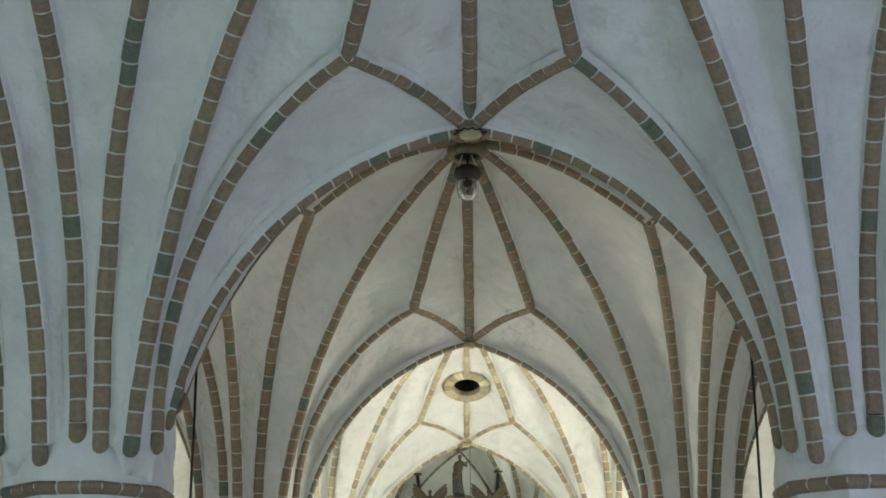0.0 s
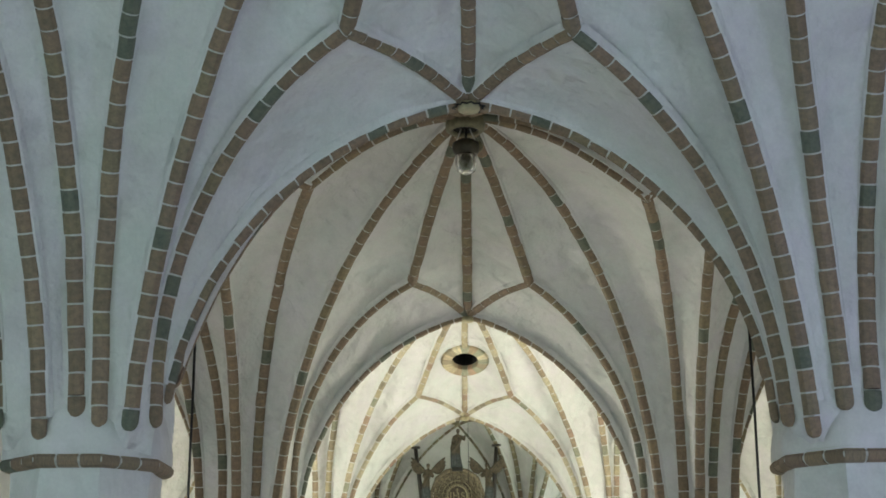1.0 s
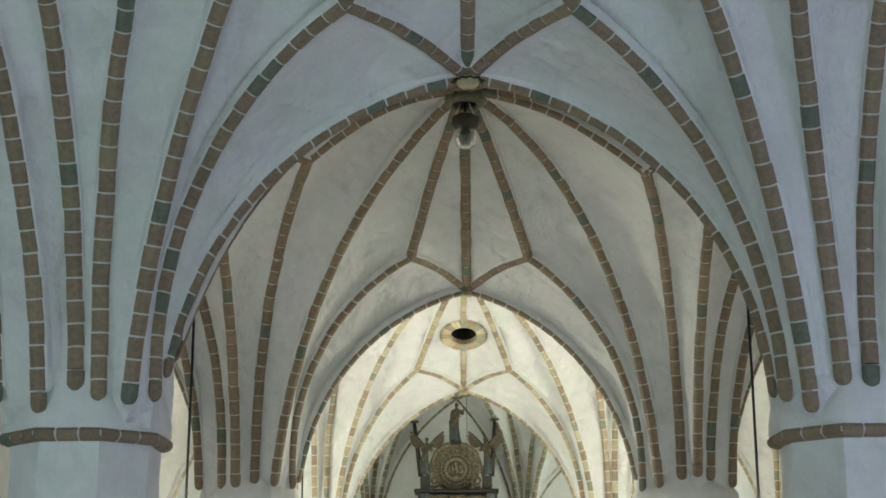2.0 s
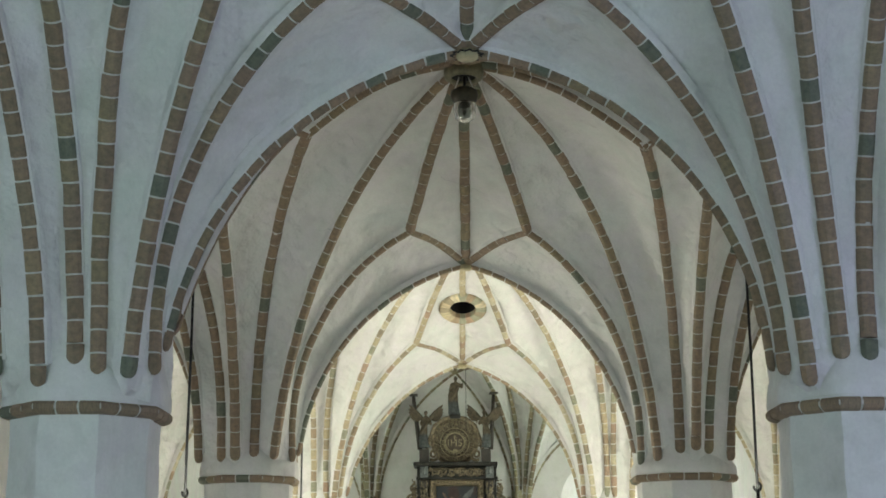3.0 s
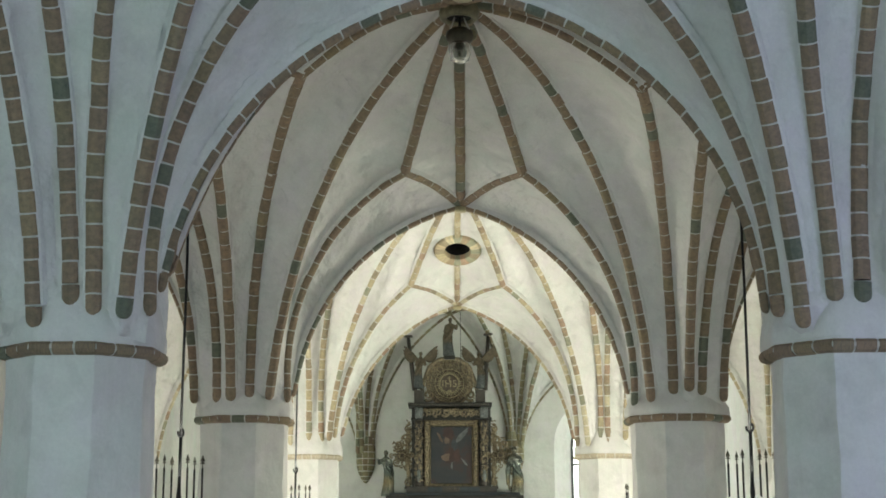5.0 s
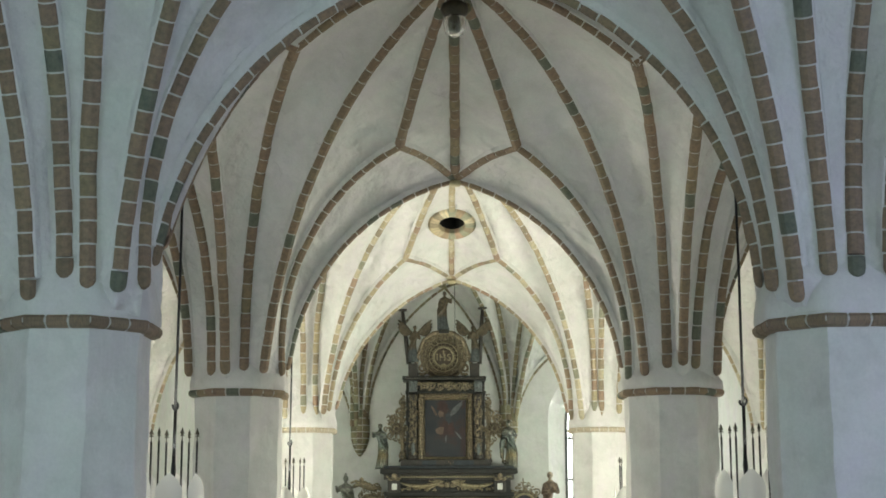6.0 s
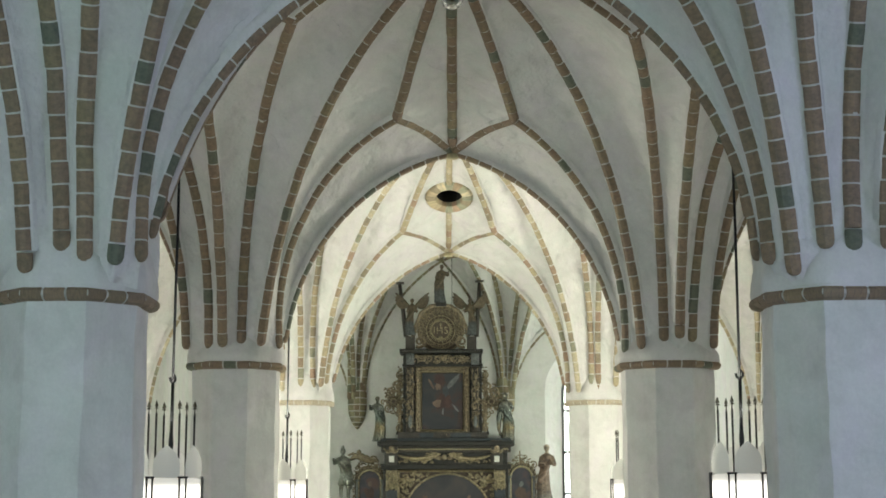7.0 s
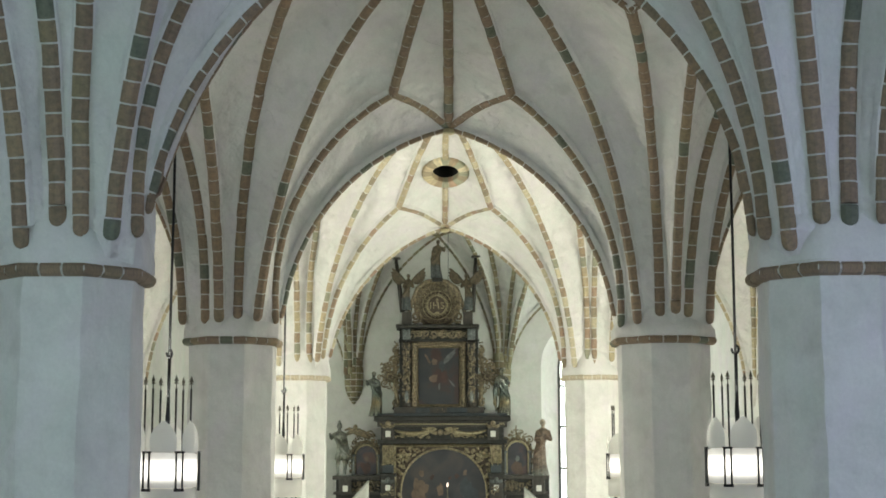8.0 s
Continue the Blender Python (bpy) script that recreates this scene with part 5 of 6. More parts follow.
# the upper entablature
bar("upper_architrave", -1.260, 1.429, 7.491, 7.585, 0.1, 1.0, M_DARK)
up = bar("upper_frieze", -1.166, 1.372, 7.585, 7.907, 0.14, 1.0, M_DARK)
bm = bmesh.new()
for hand in (-1, 1):
    for k, dx in enumerate((0.18, 0.45, 0.72)):
        scroll(bm, 0.075 + hand * dx, 7.737, 0.14, hand * (-1) ** k, 1.4, 0.1, 0.2, k)
    relief(bm, *sorted((0.075 + hand * 0.05, 0.075 + hand * 1.0)), 7.604, 7.869, 0.11, 121 + hand, 0.12)
lump(bm, (0.075, 0.06, 7.774), (0.1, 0.09, 0.12))
part("frieze_carving", bm, M_GOLDEN_WOOD, up, "gilt frieze carving")
for c in (-0.996, 1.166):
    part("frieze_bracket", lump(box(bmesh.new(), c - 0.13, c + 0.13, -0.02, 0.3, 7.548, 7.926, 0.02), (c, -0.05, 7.774), (0.06, 0.05, 0.14)), M_SILVER, altar)
bar("upper_cornice", -1.354, 1.429, 7.926, 8.058, -0.12, 1.05, M_DARK, None, "", 0.025)
bm = bmesh.new()
for k in range(34):
    lump(bm, (-1.278 + (1.354 - -1.278) * (k + 0.5) / 34, -0.13, 7.982), (0.03, 0.02, 0.03), 0, 1)
part("bead_moulding", bm, M_BRONZE, altar, "gilt bead moulding")

# the round top piece
med = part("medallion", lathe(bmesh.new(), [(0.70, -0.2), (0.76, -0.12), (0.74, 0.0), (0.66, 0.04), (0.62, 0.0), (0.3, 0.0)], 40), M_BROWN, altar)
med.matrix_basis = Matrix.Translation((0.019, 0.28, 8.720)) @ Matrix.Rotation(math.pi / 2, 4, "X")
disc = part("disc", lathe(bmesh.new(), [(0.29, -0.02), (0.29, 0.035), (0.27, 0.05)], 36), M_BROWN, altar, "dark disc with gilt letters")
disc.matrix_basis = Matrix.Translation((0.019, 0.26, 8.720)) @ Matrix.Rotation(math.pi / 2, 4, "X")
bm = bmesh.new()
for k in range(40):
    a = 2 * math.pi * k / 40
    r1 = 0.45 if k % 2 else 0.41
    tube(bm, [(0.019 + 0.30 * math.cos(a), 0.2, 8.720 + 0.30 * math.sin(a)), (0.019 + r1 * math.cos(a), 0.22, 8.720 + r1 * math.sin(a))], [0.026, 0.008], 5)
part("sunburst", bm, M_RAYS, altar, "pale gilt sun rays")
for r, w, mat in ((0.62, 0.028, M_GOLDEN_WOOD), (0.48, 0.018, M_GOLD), (0.30, 0.014, M_GOLDEN_WOOD), (0.76, 0.03, M_GOLDEN_WOOD)):
    part("ring_moulding", tube(bmesh.new(), [(0.019 + r * math.cos(2 * math.pi * k / 40), 0.22, 8.720 + r * math.sin(2 * math.pi * k / 40)) for k in range(41)], w, 7), mat, altar)
bm = bmesh.new()
for k in range(44):
    a = 2 * math.pi * k / 44
    lump(bm, (0.019 + 0.55 * math.cos(a), 0.22, 8.720 + 0.55 * math.sin(a)), (0.055, 0.03, 0.028), -a + (0.7 if k % 2 else -0.3), 1)
part("ring_carving", bm, M_GOLDEN_WOOD, altar, "gilt leaf ring")
bm = bmesh.new()
rnd = random.Random(5)
for k in range(30):
    a = math.pi * (-0.15 + 1.3 * k / 29)
    lump(bm, (0.019 + 0.70 * math.cos(a), 0.2, 8.720 + 0.70 * math.sin(a)), (0.075, 0.05, 0.045), -a + rnd.uniform(-0.6, 0.6), 1)
    if k % 3 == 0:
        scroll(bm, 0.019 + 0.70 * math.cos(a), 8.720 + 0.70 * math.sin(a), 0.075, (-1) ** k, 1.2, 0.18, 0.22, a)
for hand in (-1, 1):
    scroll(bm, 0.019 + hand * 0.70, 8.323, 0.2, hand, 1.6, 0.2, 0.2, 1.5)
    scroll(bm, 0.019 + hand * 0.80, 8.720, 0.13, -hand, 1.5, 0.2, 0.22, 0)
    tube(bm, [(0.019 + hand * 0.98, 0.24, 8.096), (0.019 + hand * 0.95, 0.24, 8.379), (0.019 + hand * 0.84, 0.24, 8.852), (0.019 + hand * 0.66, 0.24, 9.287), (0.019 + hand * 0.35, 0.24, 9.513), (0.019, 0.24, 9.570)], [0.05, 0.07, 0.06, 0.08, 0.08, 0.09], 8)
part("wreath_carving", bm, M_GOLDEN_WOOD, altar, "gilt wreath of carved scrolls")
bar("top_pedestal", -0.150, 0.207, 9.513, 9.646, 0.1, 0.5, M_DARK)


def letters(text, size, place, parent, mat):
    """Raised letters from the built-in font."""
    cu = bpy.data.curves.new("letters", "FONT")
    cu.body, cu.size, cu.extrude, cu.align_x, cu.align_y, cu.space_character = text, size, 0.012, "CENTER", "CENTER", 1.12
    tmp = new("letters_source", cu)
    me = bpy.data.meshes.new_from_object(tmp.evaluated_get(bpy.context.evaluated_depsgraph_get()))
    bpy.data.objects.remove(tmp)
    me.materials.clear()
    me.materials.append(mat)
    ob = part("letters", me, parent=parent, label="raised gilt letters")
    ob.matrix_basis = Matrix.Translation(place) @ Matrix.Rotation(math.pi / 2, 4, "X")
    return ob


letters("IHS", 0.33, (0.019, 0.2, 8.70), altar, M_GOLD)
part("small_cross", box(box(bmesh.new(), 0.019 - 0.012, 0.019 + 0.012, 0.19, 0.205, 8.757, 8.965), 0.019 - 0.06, 0.019 + 0.06, 0.188, 0.203, 8.890, 8.909), M_RAYS, altar)
part("small_heart", lump(lump(bmesh.new(), (0.019 - 0.03, 0.2, 8.455), (0.04, 0.02, 0.045), 0.5), (0.019 + 0.03, 0.2, 8.455), (0.045, 0.02, 0.05), -0.5), M_RAYS, altar)

# the side wings
for hand, n0, n1, zt, outer in ((-1, -2.745, -1.936, 4.108, -3.384), (1, 2.294, 3.083, 4.221, 3.722)):
    inner = -1.880 if hand < 0 else 2.256
    lo, hi = min(outer, inner), max(outer, inner)
    bar("wing_body", min(n0, n1) - 0.08, max(n0, n1) + 0.08, 3.087, zt - 0.1, 0.5, 0.95, M_DARK)
    bar("wing_shelf", lo - 0.05, hi, 2.936, 3.068, 0.1, 1.0, M_BROWNBLACK)
    bar("wing_base", lo + 0.05, hi, 0.9, 2.936, 0.3, 1.0, M_DARK)
    bar("wing_lower_shelf", lo - 0.02, hi, 2.445, 2.539, 0.12, 1.0, M_BROWNBLACK)
    pic = part("niche_painting", flat_shape(arch_outline(n0 + 0.08, n1 - 0.08, 3.106, zt - 0.08), 0.44, 0.05), M_PIC_SIDE, altar, "small dark arched painting")
    c = (n0 + n1) / 2
    part("painted_shape", patch(c, 3.616, 0.07, 0.09, 0.437), M_FLESH if hand < 0 else M_PALE, pic)
    part("painted_shape", patch(c, 3.314, 0.17, 0.22, 0.438), M_RED if hand < 0 else M_ROBE, pic)
    for xx in (n0 - 0.01, n1 + 0.01):
        part("niche_column", lathe(bmesh.new(), [(0.075, 3.087), (0.075, 3.144), (0.045, 3.182), (0.052, 3.427), (0.042, zt - 0.42), (0.07, zt - 0.40), (0.075, zt - 0.34)], 12, (xx, 0.42)), M_SILVER, altar)
    part("niche_moulding", tube(bmesh.new(), [(a, 0.42, b) for a, b in arch_outline(n0 + 0.03, n1 - 0.03, 3.087, zt - 0.03, 20)], 0.04, 7), M_GOLD if hand < 0 else M_RAYS, altar, "gilt arched moulding")
    bm = relief(bmesh.new(), c - 0.44, c + 0.44, zt - 0.12, zt + 0.3, 0.11, 141 + hand, 0.48, lambda px, pz, c=c, zt=zt: abs(px - c) < 0.5 - 0.9 * max(0.0, pz - zt) and math.hypot(px - c, pz - zt + 0.4) > 0.42)
    for sgn in (-1, 1):
        scroll(bm, c + sgn * 0.42, zt + 0.02, 0.13, sgn, 1.4, 0.5)
        relief(bm, c + sgn * 0.5 - 0.09, c + sgn * 0.5 + 0.09, 3.125, 3.938, 0.09, 151 + sgn, 0.45)
    part("wing_carving", bm, M_GOLDEN_WOOD, altar, "gilt carved wing crest")
    part("wing_gable", flat_shape(arch_outline(min(n0, n1) - 0.1, max(n0, n1) + 0.1, 3.09, zt + 0.1, 20), 0.52, 0.2), M_BROWNBLACK, altar, "dark arched gable")
    bm = bmesh.new()
    for k in range(17):
        a = math.pi * k / 16
        w = abs(n1 - n0) / 2 + 0.07
        lump(bm, (c + w * math.cos(a), 0.47, zt - w + 0.07 + w * math.sin(a)), (0.075, 0.05, 0.05), -a + 0.6 * (-1) ** k, 1)
    part("gable_carving", bm, M_GOLDEN_WOOD, altar, "gilt leaves round the gable")
    bm = relief(bmesh.new(), c - 0.45, c + 0.45, 2.558, 2.898, 0.11, 161 + hand, 0.28)
    part("base_carving", bm, M_GOLDEN_WOOD, altar, "gilt carved base panel")
    bc = (-3.008 if hand < 0 else 3.365)
    bar("wing_block", bc - 0.2, bc + 0.2, 2.464, 2.955, 0.08, 0.4, M_BROWNBLACK)
    bar("white_plaque", bc - 0.085, bc + 0.085, 2.555, 2.75, 0.05, 0.09, M_WHITE, None, "small white plaque", 0.01)
bm = tube(bmesh.new(), [(-3.0, 0.42, 4.42), (-2.8, 0.36, 4.54), (-2.62, 0.34, 4.5), (-2.42, 0.38, 4.4), (-2.2, 0.4, 4.3)], [0.05, 0.1, 0.13, 0.1, 0.06], 8)
tube(bm, [(-2.75, 0.36, 4.55), (-2.9, 0.32, 4.62), (-3.06, 0.34, 4.56)], [0.06, 0.05, 0.03], 7)
lump(bm, (-2.7, 0.32, 4.66), (0.08, 0.08, 0.09))
for k in range(7):
    lump(bm, (-2.55 + 0.07 * k, 0.36, 4.56 - 0.03 * k), (0.11, 0.05, 0.05), 0.7 + 0.25 * (-1) ** k, 1)
scroll(bm, -2.2, 4.42, 0.12, 1, 1.4, 0.4, 0.22)
part("crest_carving", bm, M_GOLDEN_WOOD, altar, "red-brown and gilt carved leaf group")
part("wing_cross", box(box(bmesh.new(), 2.651 - 0.02, 2.651 + 0.02, 0.5, 0.54, 4.316, 4.713), 2.651 - 0.09, 2.651 + 0.09, 0.5, 0.54, 4.543, 4.580), M_GOLDEN_WOOD, altar, "small gilt cross")

for n, (cx, cz, w, h, y, count) in enumerate(((-1.598, 2.558, 0.36, 0.3, -0.12, 10), (1.955, 2.558, 0.36, 0.3, -0.12, 10), (-1.278, 2.993, 0.16, 0.8, 0.16, 14), (1.730, 2.993, 0.16, 0.8, 0.16, 14),
                                             (0.132, 4.051, 0.8, 0.12, 0.1, 16), (0.075, 5.204, 0.5, 0.1, 0.0, 8), (-1.335, 6.584, 0.14, 1.1, 0.28, 18), (1.466, 6.584, 0.14, 1.1, 0.28, 18),
                                             (0.075, 8.152, 1.7, 0.14, 0.1, 22), (-0.508, 9.324, 0.5, 0.2, 0.22, 12), (0.545, 9.324, 0.5, 0.2, 0.22, 12))):
    part("small_carving", leafwork(bmesh.new(), cx, cz, w, h, count, 200 + n, y), M_GOLDEN_WOOD if n % 3 else M_GOLD, altar, "small gilt carving")

# ---- carved figures ----


def figure_mesh(h, seed, girth=0.2, arm=0.7, wings=0.0, cape=False, armour=False):
    """A plain carved figure: a folded robe or an armoured kilt over two legs, shoulders, head, two sleeves, perhaps wings."""
    rnd = random.Random(seed)
    bm = bmesh.new()
    foot = 0.3 if armour else 0.0
    prof = [(foot, 0.98), (foot + 0.05, 0.95), (0.30 if not armour else 0.40, 0.84), (0.44, 0.78), (0.56, 0.62), (0.66, 0.72), (0.76, 0.84), (0.815, 0.66), (0.845, 0.3)]
    sides = 40
    ph = rnd.uniform(0, 6)
    side = 1 if rnd.random() < 0.5 else -1

    def mid(u):
        return side * h * (0.035 * math.sin(math.pi * u * 1.6) - 0.01)

    rings = []
    for u, q in prof:
        deep = 0.2 * (1 - u) ** 0.5 + (0.08 if armour else 0.0)
        row = []
        for i in range(sides):
            a = 2 * math.pi * i / sides
            ridge = abs(math.sin((5 if not armour else 7) * a + 3.5 * u * side + ph)) ** 0.8 * 2 - 1
            k = girth * h * q * (1 + deep * ridge)
            row.append(bm.verts.new((mid(u) + k * math.cos(a), 0.75 * k * math.sin(a), u * h)))
        rings.append(row)
    for a, b in zip(rings, rings[1:]):
        for i in range(sides):
            bm.faces.new((a[i], a[(i + 1) % sides], b[(i + 1) % sides], b[i])).smooth = True
    bm.faces.new(rings[0][::-1])
    bm.faces.new(rings[-1])
    if armour:
        for sgn in (-1, 1):
            tube(bm, [(sgn * 0.05 * h, 0, 0.36 * h), (sgn * 0.07 * h, -0.03 * h, 0.2 * h), (sgn * 0.065 * h, 0, 0.03 * h), (sgn * 0.08 * h, -0.07 * h, 0.01 * h)], [0.055 * h, 0.04 * h, 0.032 * h, 0.03 * h], 8)
        lump(bm, (mid(0.95), 0.02 * h, 1.0 * h), (0.03 * h, 0.08 * h, 0.05 * h))
    tube(bm, [(mid(0.62) - side * girth * h * 0.8, -0.06 * h, 0.72 * h), (mid(0.5), -girth * h * 0.72, 0.5 * h), (mid(0.4) + side * girth * h * 0.8, -0.07 * h, 0.36 * h)], [0.03 * h, 0.038 * h, 0.03 * h], 8)
    sx = mid(0.85)
    tube(bm, [(sx, 0, 0.82 * h), (sx, -0.005 * h, 0.9 * h)], 0.032 * h, 8)
    lump(bm, (sx, -0.012 * h, 0.925 * h), (0.046 * h, 0.054 * h, 0.065 * h))
    lump(bm, (sx, 0.018 * h, 0.94 * h), (0.056 * h, 0.055 * h, 0.06 * h), 0.2)
    for hand in (-1, 1):
        lift = arm if hand > 0 else 0.25
        p = (sx + hand * girth * h * 0.66, 0, 0.79 * h)
        e = (sx + hand * girth * h * (0.92 + 0.2 * lift), -0.05 * h, (0.60 + 0.12 * lift) * h)
        t = (sx + hand * girth * h * (0.1 + 1.3 * lift), -0.15 * h, (0.60 + 0.22 * lift) * h)
        tube(bm, [p, e, t], [0.045 * h, 0.046 * h, 0.024 * h], 8)
    if cape:
        for k, dx in ((0, 0.9), (1, 1.12)):
            tube(bm, [(sx - girth * h * 0.6, 0.04 * h, 0.79 * h), (sx - girth * h * dx, 0.04 * h, 0.5 * h), (sx - girth * h * dx * 1.05, 0.03 * h, (0.1 + 0.12 * k) * h)], [0.03 * h, 0.045 * h, 0.02 * h], 8)
    if wings:
        for hand in (-1, 1):
            root = Vector((sx + hand * 0.07 * h, 0.09 * h, 0.76 * h))
            for k in range(7):
                a = 0.78 - 0.16 * k                               # the upper feathers point up and out, the lower hang
                size = wings * h * (1.0 - 0.11 * k)
                start = root + Vector((hand * 0.05 * k * wings * h * 0.4, 0, 0.02 * h))
                way = Vector((hand * math.cos(a), 0, math.sin(a)))
                mid_f = start + way * size * 0.55
                m = Matrix.Translation(mid_f) @ Matrix.Rotation(-hand * a if hand > 0 else -(math.pi - a), 4, "Y") @ Matrix.Diagonal((size * 0.55, 0.03 * h, 0.052 * h, 1))
                bmesh.ops.create_icosphere(bm, subdivisions=2, radius=1.0, matrix=m)
            tube(bm, [root, root + Vector((hand * wings * h * 0.35, 0, wings * h * 0.42)), root + Vector((hand * wings * h * 0.72, 0, wings * h * 0.74))], [0.05 * h, 0.045 * h, 0.02 * h], 7)
    me = bpy.data.meshes.new("statue")
    bm.normal_update()
    bm.to_mesh(me)
    bm.free()
    return me


def figure_paint(name, tall, stops, metal, rough):
    """Paint on a carved figure: hem, robe and head in their own colours, rubbed and stained, with painted highlights
    and shadows.
    """
    m, n, l, p = nodes_of(name)
    sep = n.new("ShaderNodeSeparateXYZ")
    l.new(n.new("ShaderNodeTexCoord").outputs["Object"], sep.inputs[0])
    add = n.new("ShaderNodeMath")
    add.operation = "MULTIPLY_ADD"
    l.new(noise_of(n, l, 5.0, 4), add.inputs[0])
    add.inputs[1].default_value = 0.22
    div = n.new("ShaderNodeMath")
    div.operation = "DIVIDE"
    l.new(sep.outputs[2], div.inputs[0])
    div.inputs[1].default_value = tall
    sub = n.new("ShaderNodeMath")
    sub.operation = "SUBTRACT"
    l.new(div.outputs[0], sub.inputs[0])
    sub.inputs[1].default_value = 0.11
    l.new(sub.outputs[0], add.inputs[2])
    col = ramp(n, l, add.outputs[0], stops)
    # wear, and noise darks and brights that stand in for fold shadows and highlights
    rub_and_shade = ramp(n, l, noise_of(n, l, 11.0, 5, 0.65), [(0.35, (0.4, 0.38, 0.36)), (0.65, (1.35, 1.3, 1.2))])
    l.new(mix(n, l, 0.9, col, rub_and_shade, "MULTIPLY"), p.inputs["Base Color"])
    p.inputs["Metallic"].default_value, p.inputs["Roughness"].default_value = metal, rough
    bump(n, l, p, noise_of(n, l, 14.0, 4), 0.5, 0.015)
    return m


M_SAINT = figure_paint("painted_robe", 1.84, [(0.05, (0.20, 0.21, 0.2)), (0.16, (0.16, 0.12, 0.10)), (0.55, (0.2, 0.135, 0.105)), (0.84, (0.16, 0.115, 0.09)), (0.9, (0.4, 0.33, 0.27))], 0.0, 0.5)
M_KNIGHT = figure_paint("silvered_armour", 1.72, [(0.05, (0.3, 0.32, 0.32)), (0.3, (0.15, 0.145, 0.12)), (0.45, (0.36, 0.39, 0.38)), (0.62, (0.18, 0.18, 0.155)), (0.85, (0.26, 0.27, 0.26))], 0.8, 0.28)
M_DRAPED = figure_paint("silver_and_gilt_drapery", 1.5, [(0.05, (0.2, 0.22, 0.21)), (0.3, (0.27, 0.225, 0.14)), (0.5, (0.17, 0.21, 0.21)), (0.7, (0.24, 0.27, 0.27)), (0.88, (0.2, 0.2, 0.18))], 0.75, 0.27)
M_ANGEL = figure_paint("worn_painted_wood", 1.36, [(0.08, (0.10, 0.115, 0.125)), (0.3, (0.085, 0.095, 0.10)), (0.36, (0.12, 0.095, 0.065)), (0.8, (0.15, 0.12, 0.08)), (0.92, (0.14, 0.11, 0.08))], 0.1, 0.5)


def statue(x, y, z, h, seed, mat, label, name="statue", mirrored=False, **how):
    source = figure_mesh(h, seed, **how)
    if mirrored:
        source.transform(Matrix.Diagonal((-1, 1, 1, 1)))
        source.flip_normals()
    tmp = new("figure_source", source)
    mod = tmp.modifiers.new("fuse", "REMESH")
    mod.mode, mod.voxel_size, mod.use_smooth_shade = "VOXEL", 0.016 * h, True
    me = bpy.data.meshes.new_from_object(tmp.evaluated_get(bpy.context.evaluated_depsgraph_get()))
    bpy.data.objects.remove(tmp)
    me.materials.clear()
    me.materials.append(mat)
    ob = new(name, me)
    ob.matrix_world = pose(AX + x, AY + y, z)
    return tagged(ob, label, "statue", "carved figures on the altarpiece")


statue(-3.158, 0.3, 3.068, 1.74, 1, M_KNIGHT, "silvery carved warrior figure standing on the altar wing", girth=0.135, arm=0.9, cape=True, armour=True, mirrored=True)
statue(3.459, 0.35, 3.012, 1.92, 2, M_SAINT, "brown-robed carved figure standing on the altar wing", girth=0.125, arm=0.35)
statue(-2.030, 0.25, 5.015, 1.5, 3, M_DRAPED, "silver and gilt carved figure beside the upper painting", girth=0.13, arm=0.9, cape=True, mirrored=True)
statue(2.237, 0.25, 5.015, 1.62, 4, M_DRAPED, "silver and gilt carved figure beside the upper painting", girth=0.13, arm=0.6, cape=True)
statue(0.000, 0.3, 9.646, 1.32, 5, M_ANGEL, "dark carved figure on top of the altarpiece", girth=0.14, arm=0.9, cape=True)
statue(-0.996, 0.2, 8.549, 1.24, 6, M_ANGEL, "worn carved winged figure beside the round top", girth=0.125, arm=0.3, wings=0.52)
statue(1.053, 0.2, 8.549, 1.24, 7, M_ANGEL, "worn carved winged figure beside the round top", girth=0.125, arm=0.3, wings=0.52)
for xa, xb, zt in ((-1.372, -1.147, 10.307), (1.335, 1.222, 10.364)):
    bm = bmesh.new()
    tube(bm, [(xa, 0.45, zt), (xb, 0.45, 8.512)], [0.06, 0.085], 10)
    box(bm, xa - 0.15, xa + 0.15, 0.3, 0.6, zt, zt + 0.06, 0.02)
    part("corner_column", bm, M_BROWNBLACK, altar)
for c in (-0.996, 1.053):
    bar("figure_pedestal", c - 0.16, c + 0.16, 8.058, 8.493, 0.0, 0.4, M_BROWNBLACK)


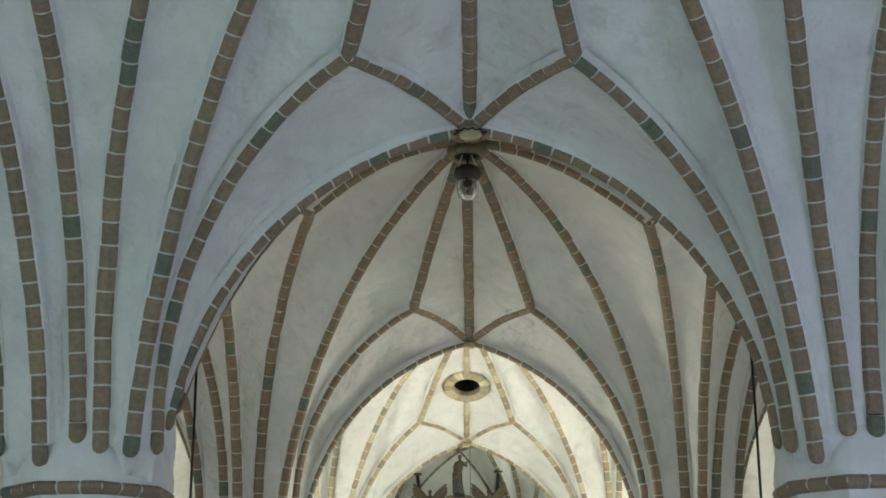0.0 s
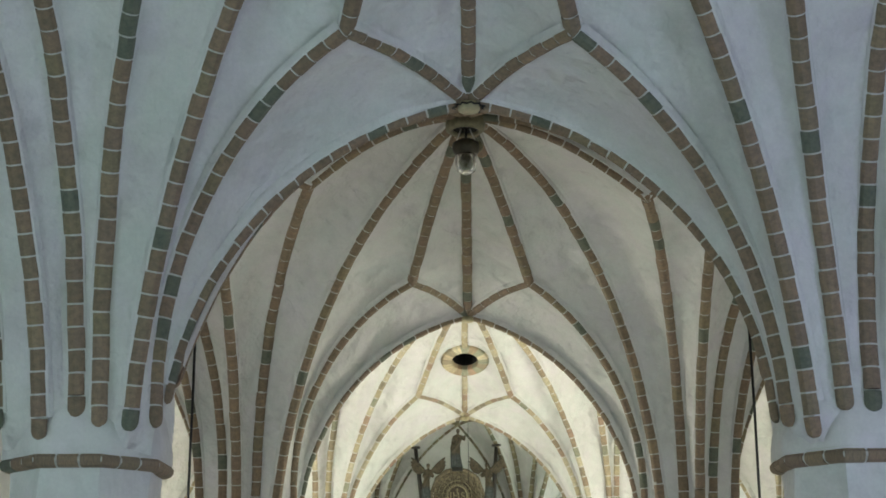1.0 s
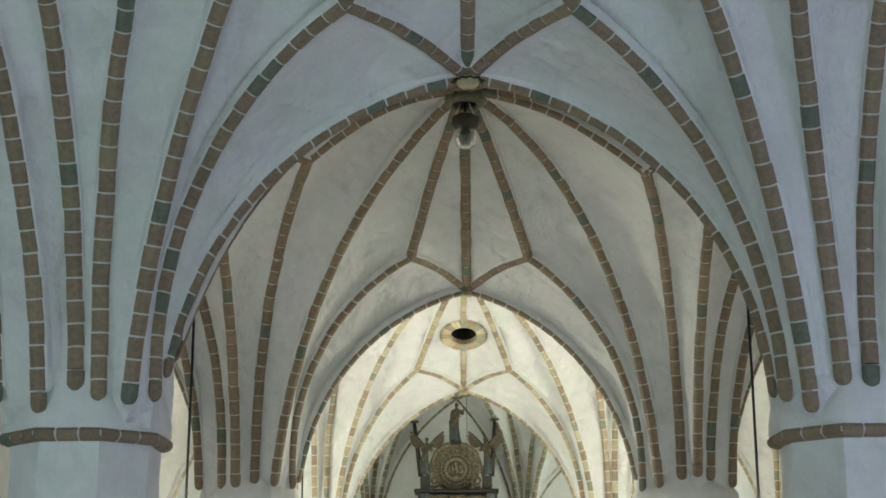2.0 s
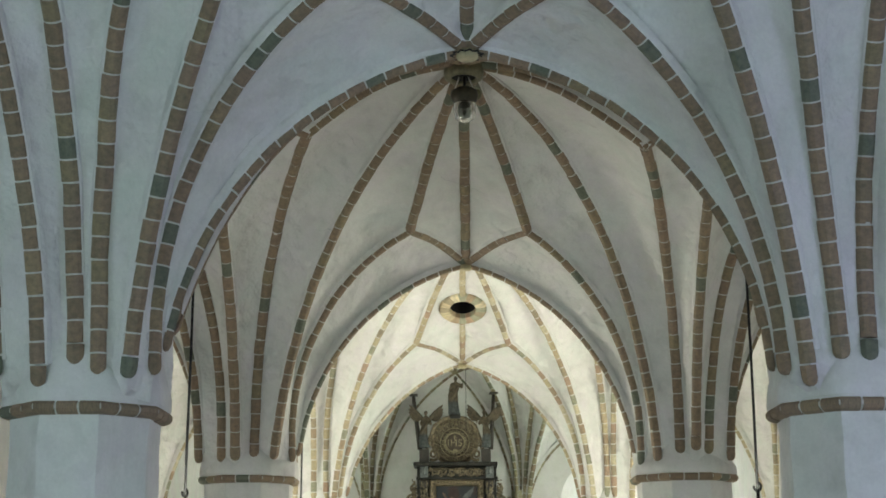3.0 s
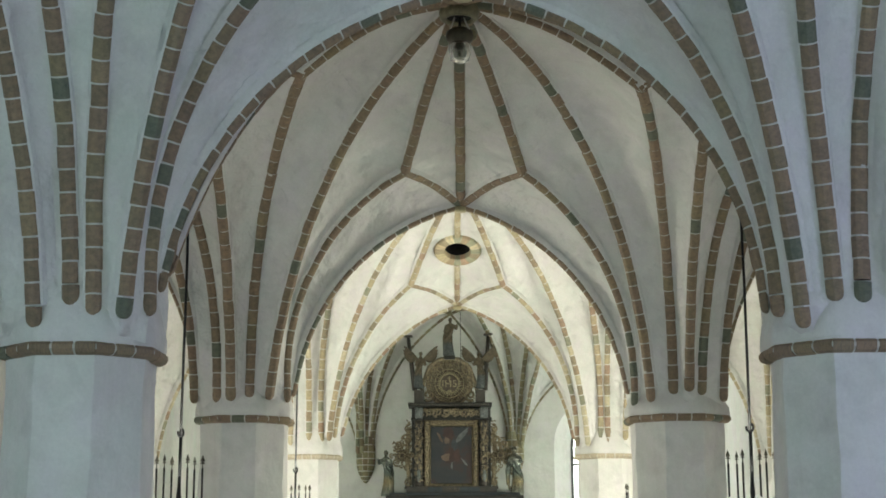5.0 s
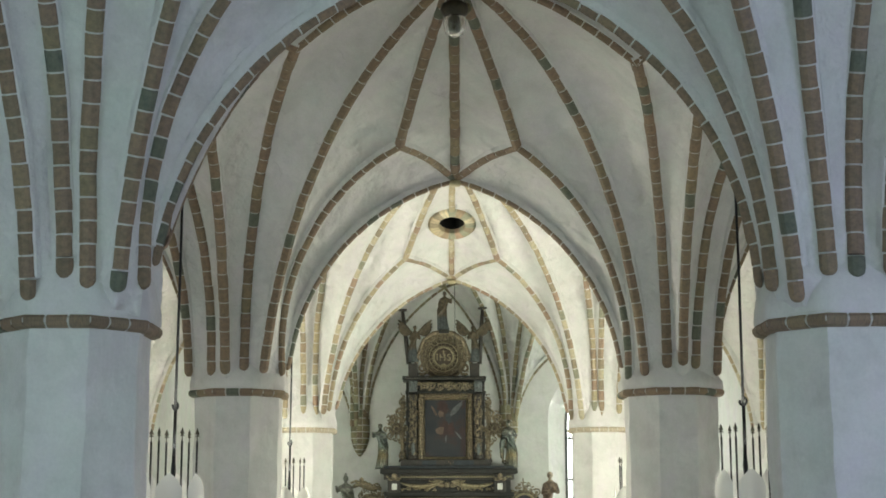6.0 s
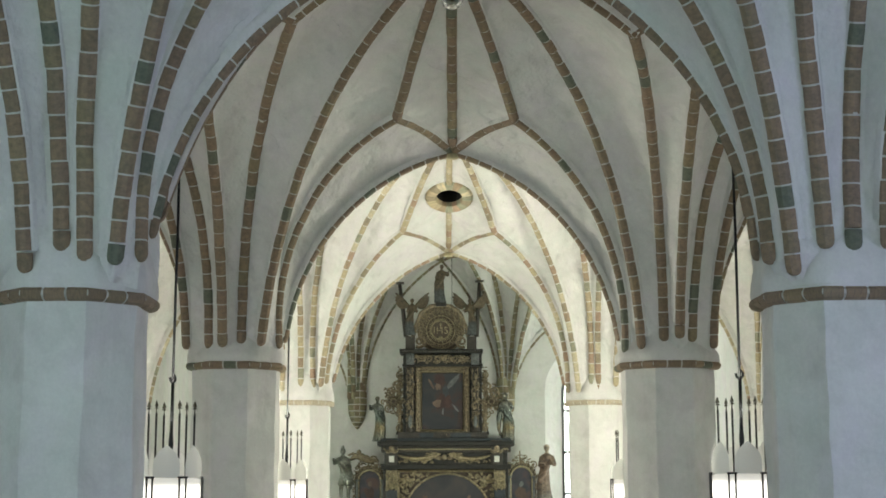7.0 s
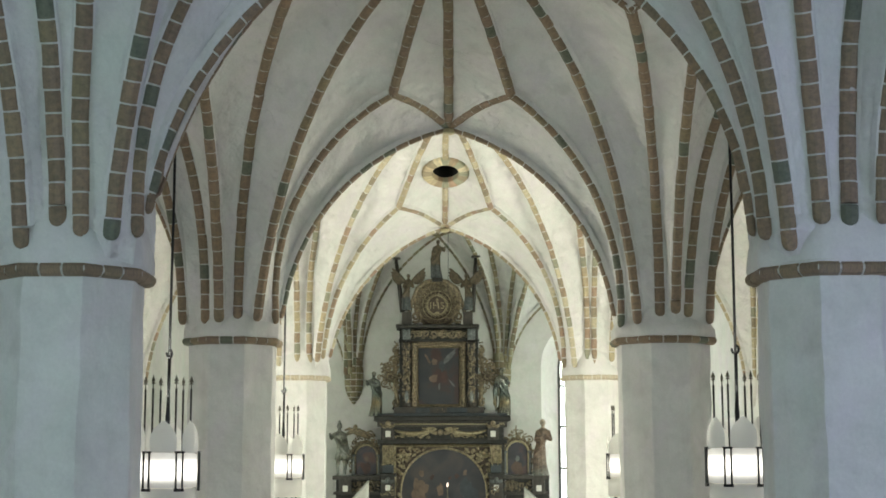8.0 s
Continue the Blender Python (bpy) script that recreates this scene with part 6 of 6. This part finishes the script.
def candle(x, y, top):
    """A tall altar candle on a turned brass stick, lit."""
    ob = thing("candlestick", (AX + x, AY + y, 1.05), "tall brass candlestick with a lit candle on the altar", "candlestick")
    t = top - 1.05
    part("stick", lathe(bmesh.new(), [(0.11, 0.0), (0.10, 0.03), (0.04, 0.08), (0.03, 0.3), (0.055, 0.36), (0.028, 0.42), (0.025, t - 0.6), (0.06, t - 0.54), (0.07, t - 0.5), (0.03, t - 0.48)], 14), M_OLIVE, ob)
    stick = part("candle", lathe(bmesh.new(), [(0.016, t - 0.5), (0.016, t - 0.14), (0.012, t - 0.13)], 12), M_OLIVE, ob, "slim dark beeswax candle")
    part("flame", lathe(bmesh.new(), [(0.006, t - 0.13), (0.032, t - 0.08), (0.026, t - 0.04), (0.004, t + 0.03)], 10), M_FLAME, stick, "small bright flame")
    return ob


M_FLAME = glowing("candle_flame", (1.0, 0.72, 0.6), 2.5)
candle(0.357, -0.45, 2.842)

# ---- white banners before the altar ----


def banner(tip, foot, drop, label):
    """A leaning pole with a white cloth that hangs from it to a slanting hem."""
    ob = thing("banner", foot, label, "banner", "banners before the altar")
    t = Vector(tip) - Vector(foot)
    part("pole", tube(bmesh.new(), [(0, 0, 0), t], 0.025, 8), M_POLE, ob)
    bm = bmesh.new()
    n, rows = 14, 6
    grid = []
    for i in range(n + 1):
        u = 0.45 + 0.55 * i / n
        p = t * u
        row = []
        for j in range(rows + 1):
            w = j / rows
            row.append(bm.verts.new((p.x, p.y + 0.05 * math.sin(9 * u + 2 * w), p.z - drop * w)))
        grid.append(row)
    for a, b in zip(grid, grid[1:]):
        for j in range(rows):
            bm.faces.new((a[j], a[j + 1], b[j + 1], b[j])).smooth = True
    r = bmesh.ops.extrude_face_region(bm, geom=bm.faces[:])
    for e in r["geom"]:
        if isinstance(e, bmesh.types.BMVert):
            e.co.y += 0.008
    part("cloth", bm, M_CLOTH, ob, "white hanging cloth")
    return ob


banner((-2.35, 44.0, 2.98), (-5.0, 44.2, 0.0), 2.2, "white cloth banner on a leaning pale pole")
banner((2.42, 44.0, 2.75), (5.6, 44.2, 0.0), 2.0, "white cloth banner on a leaning pale pole")
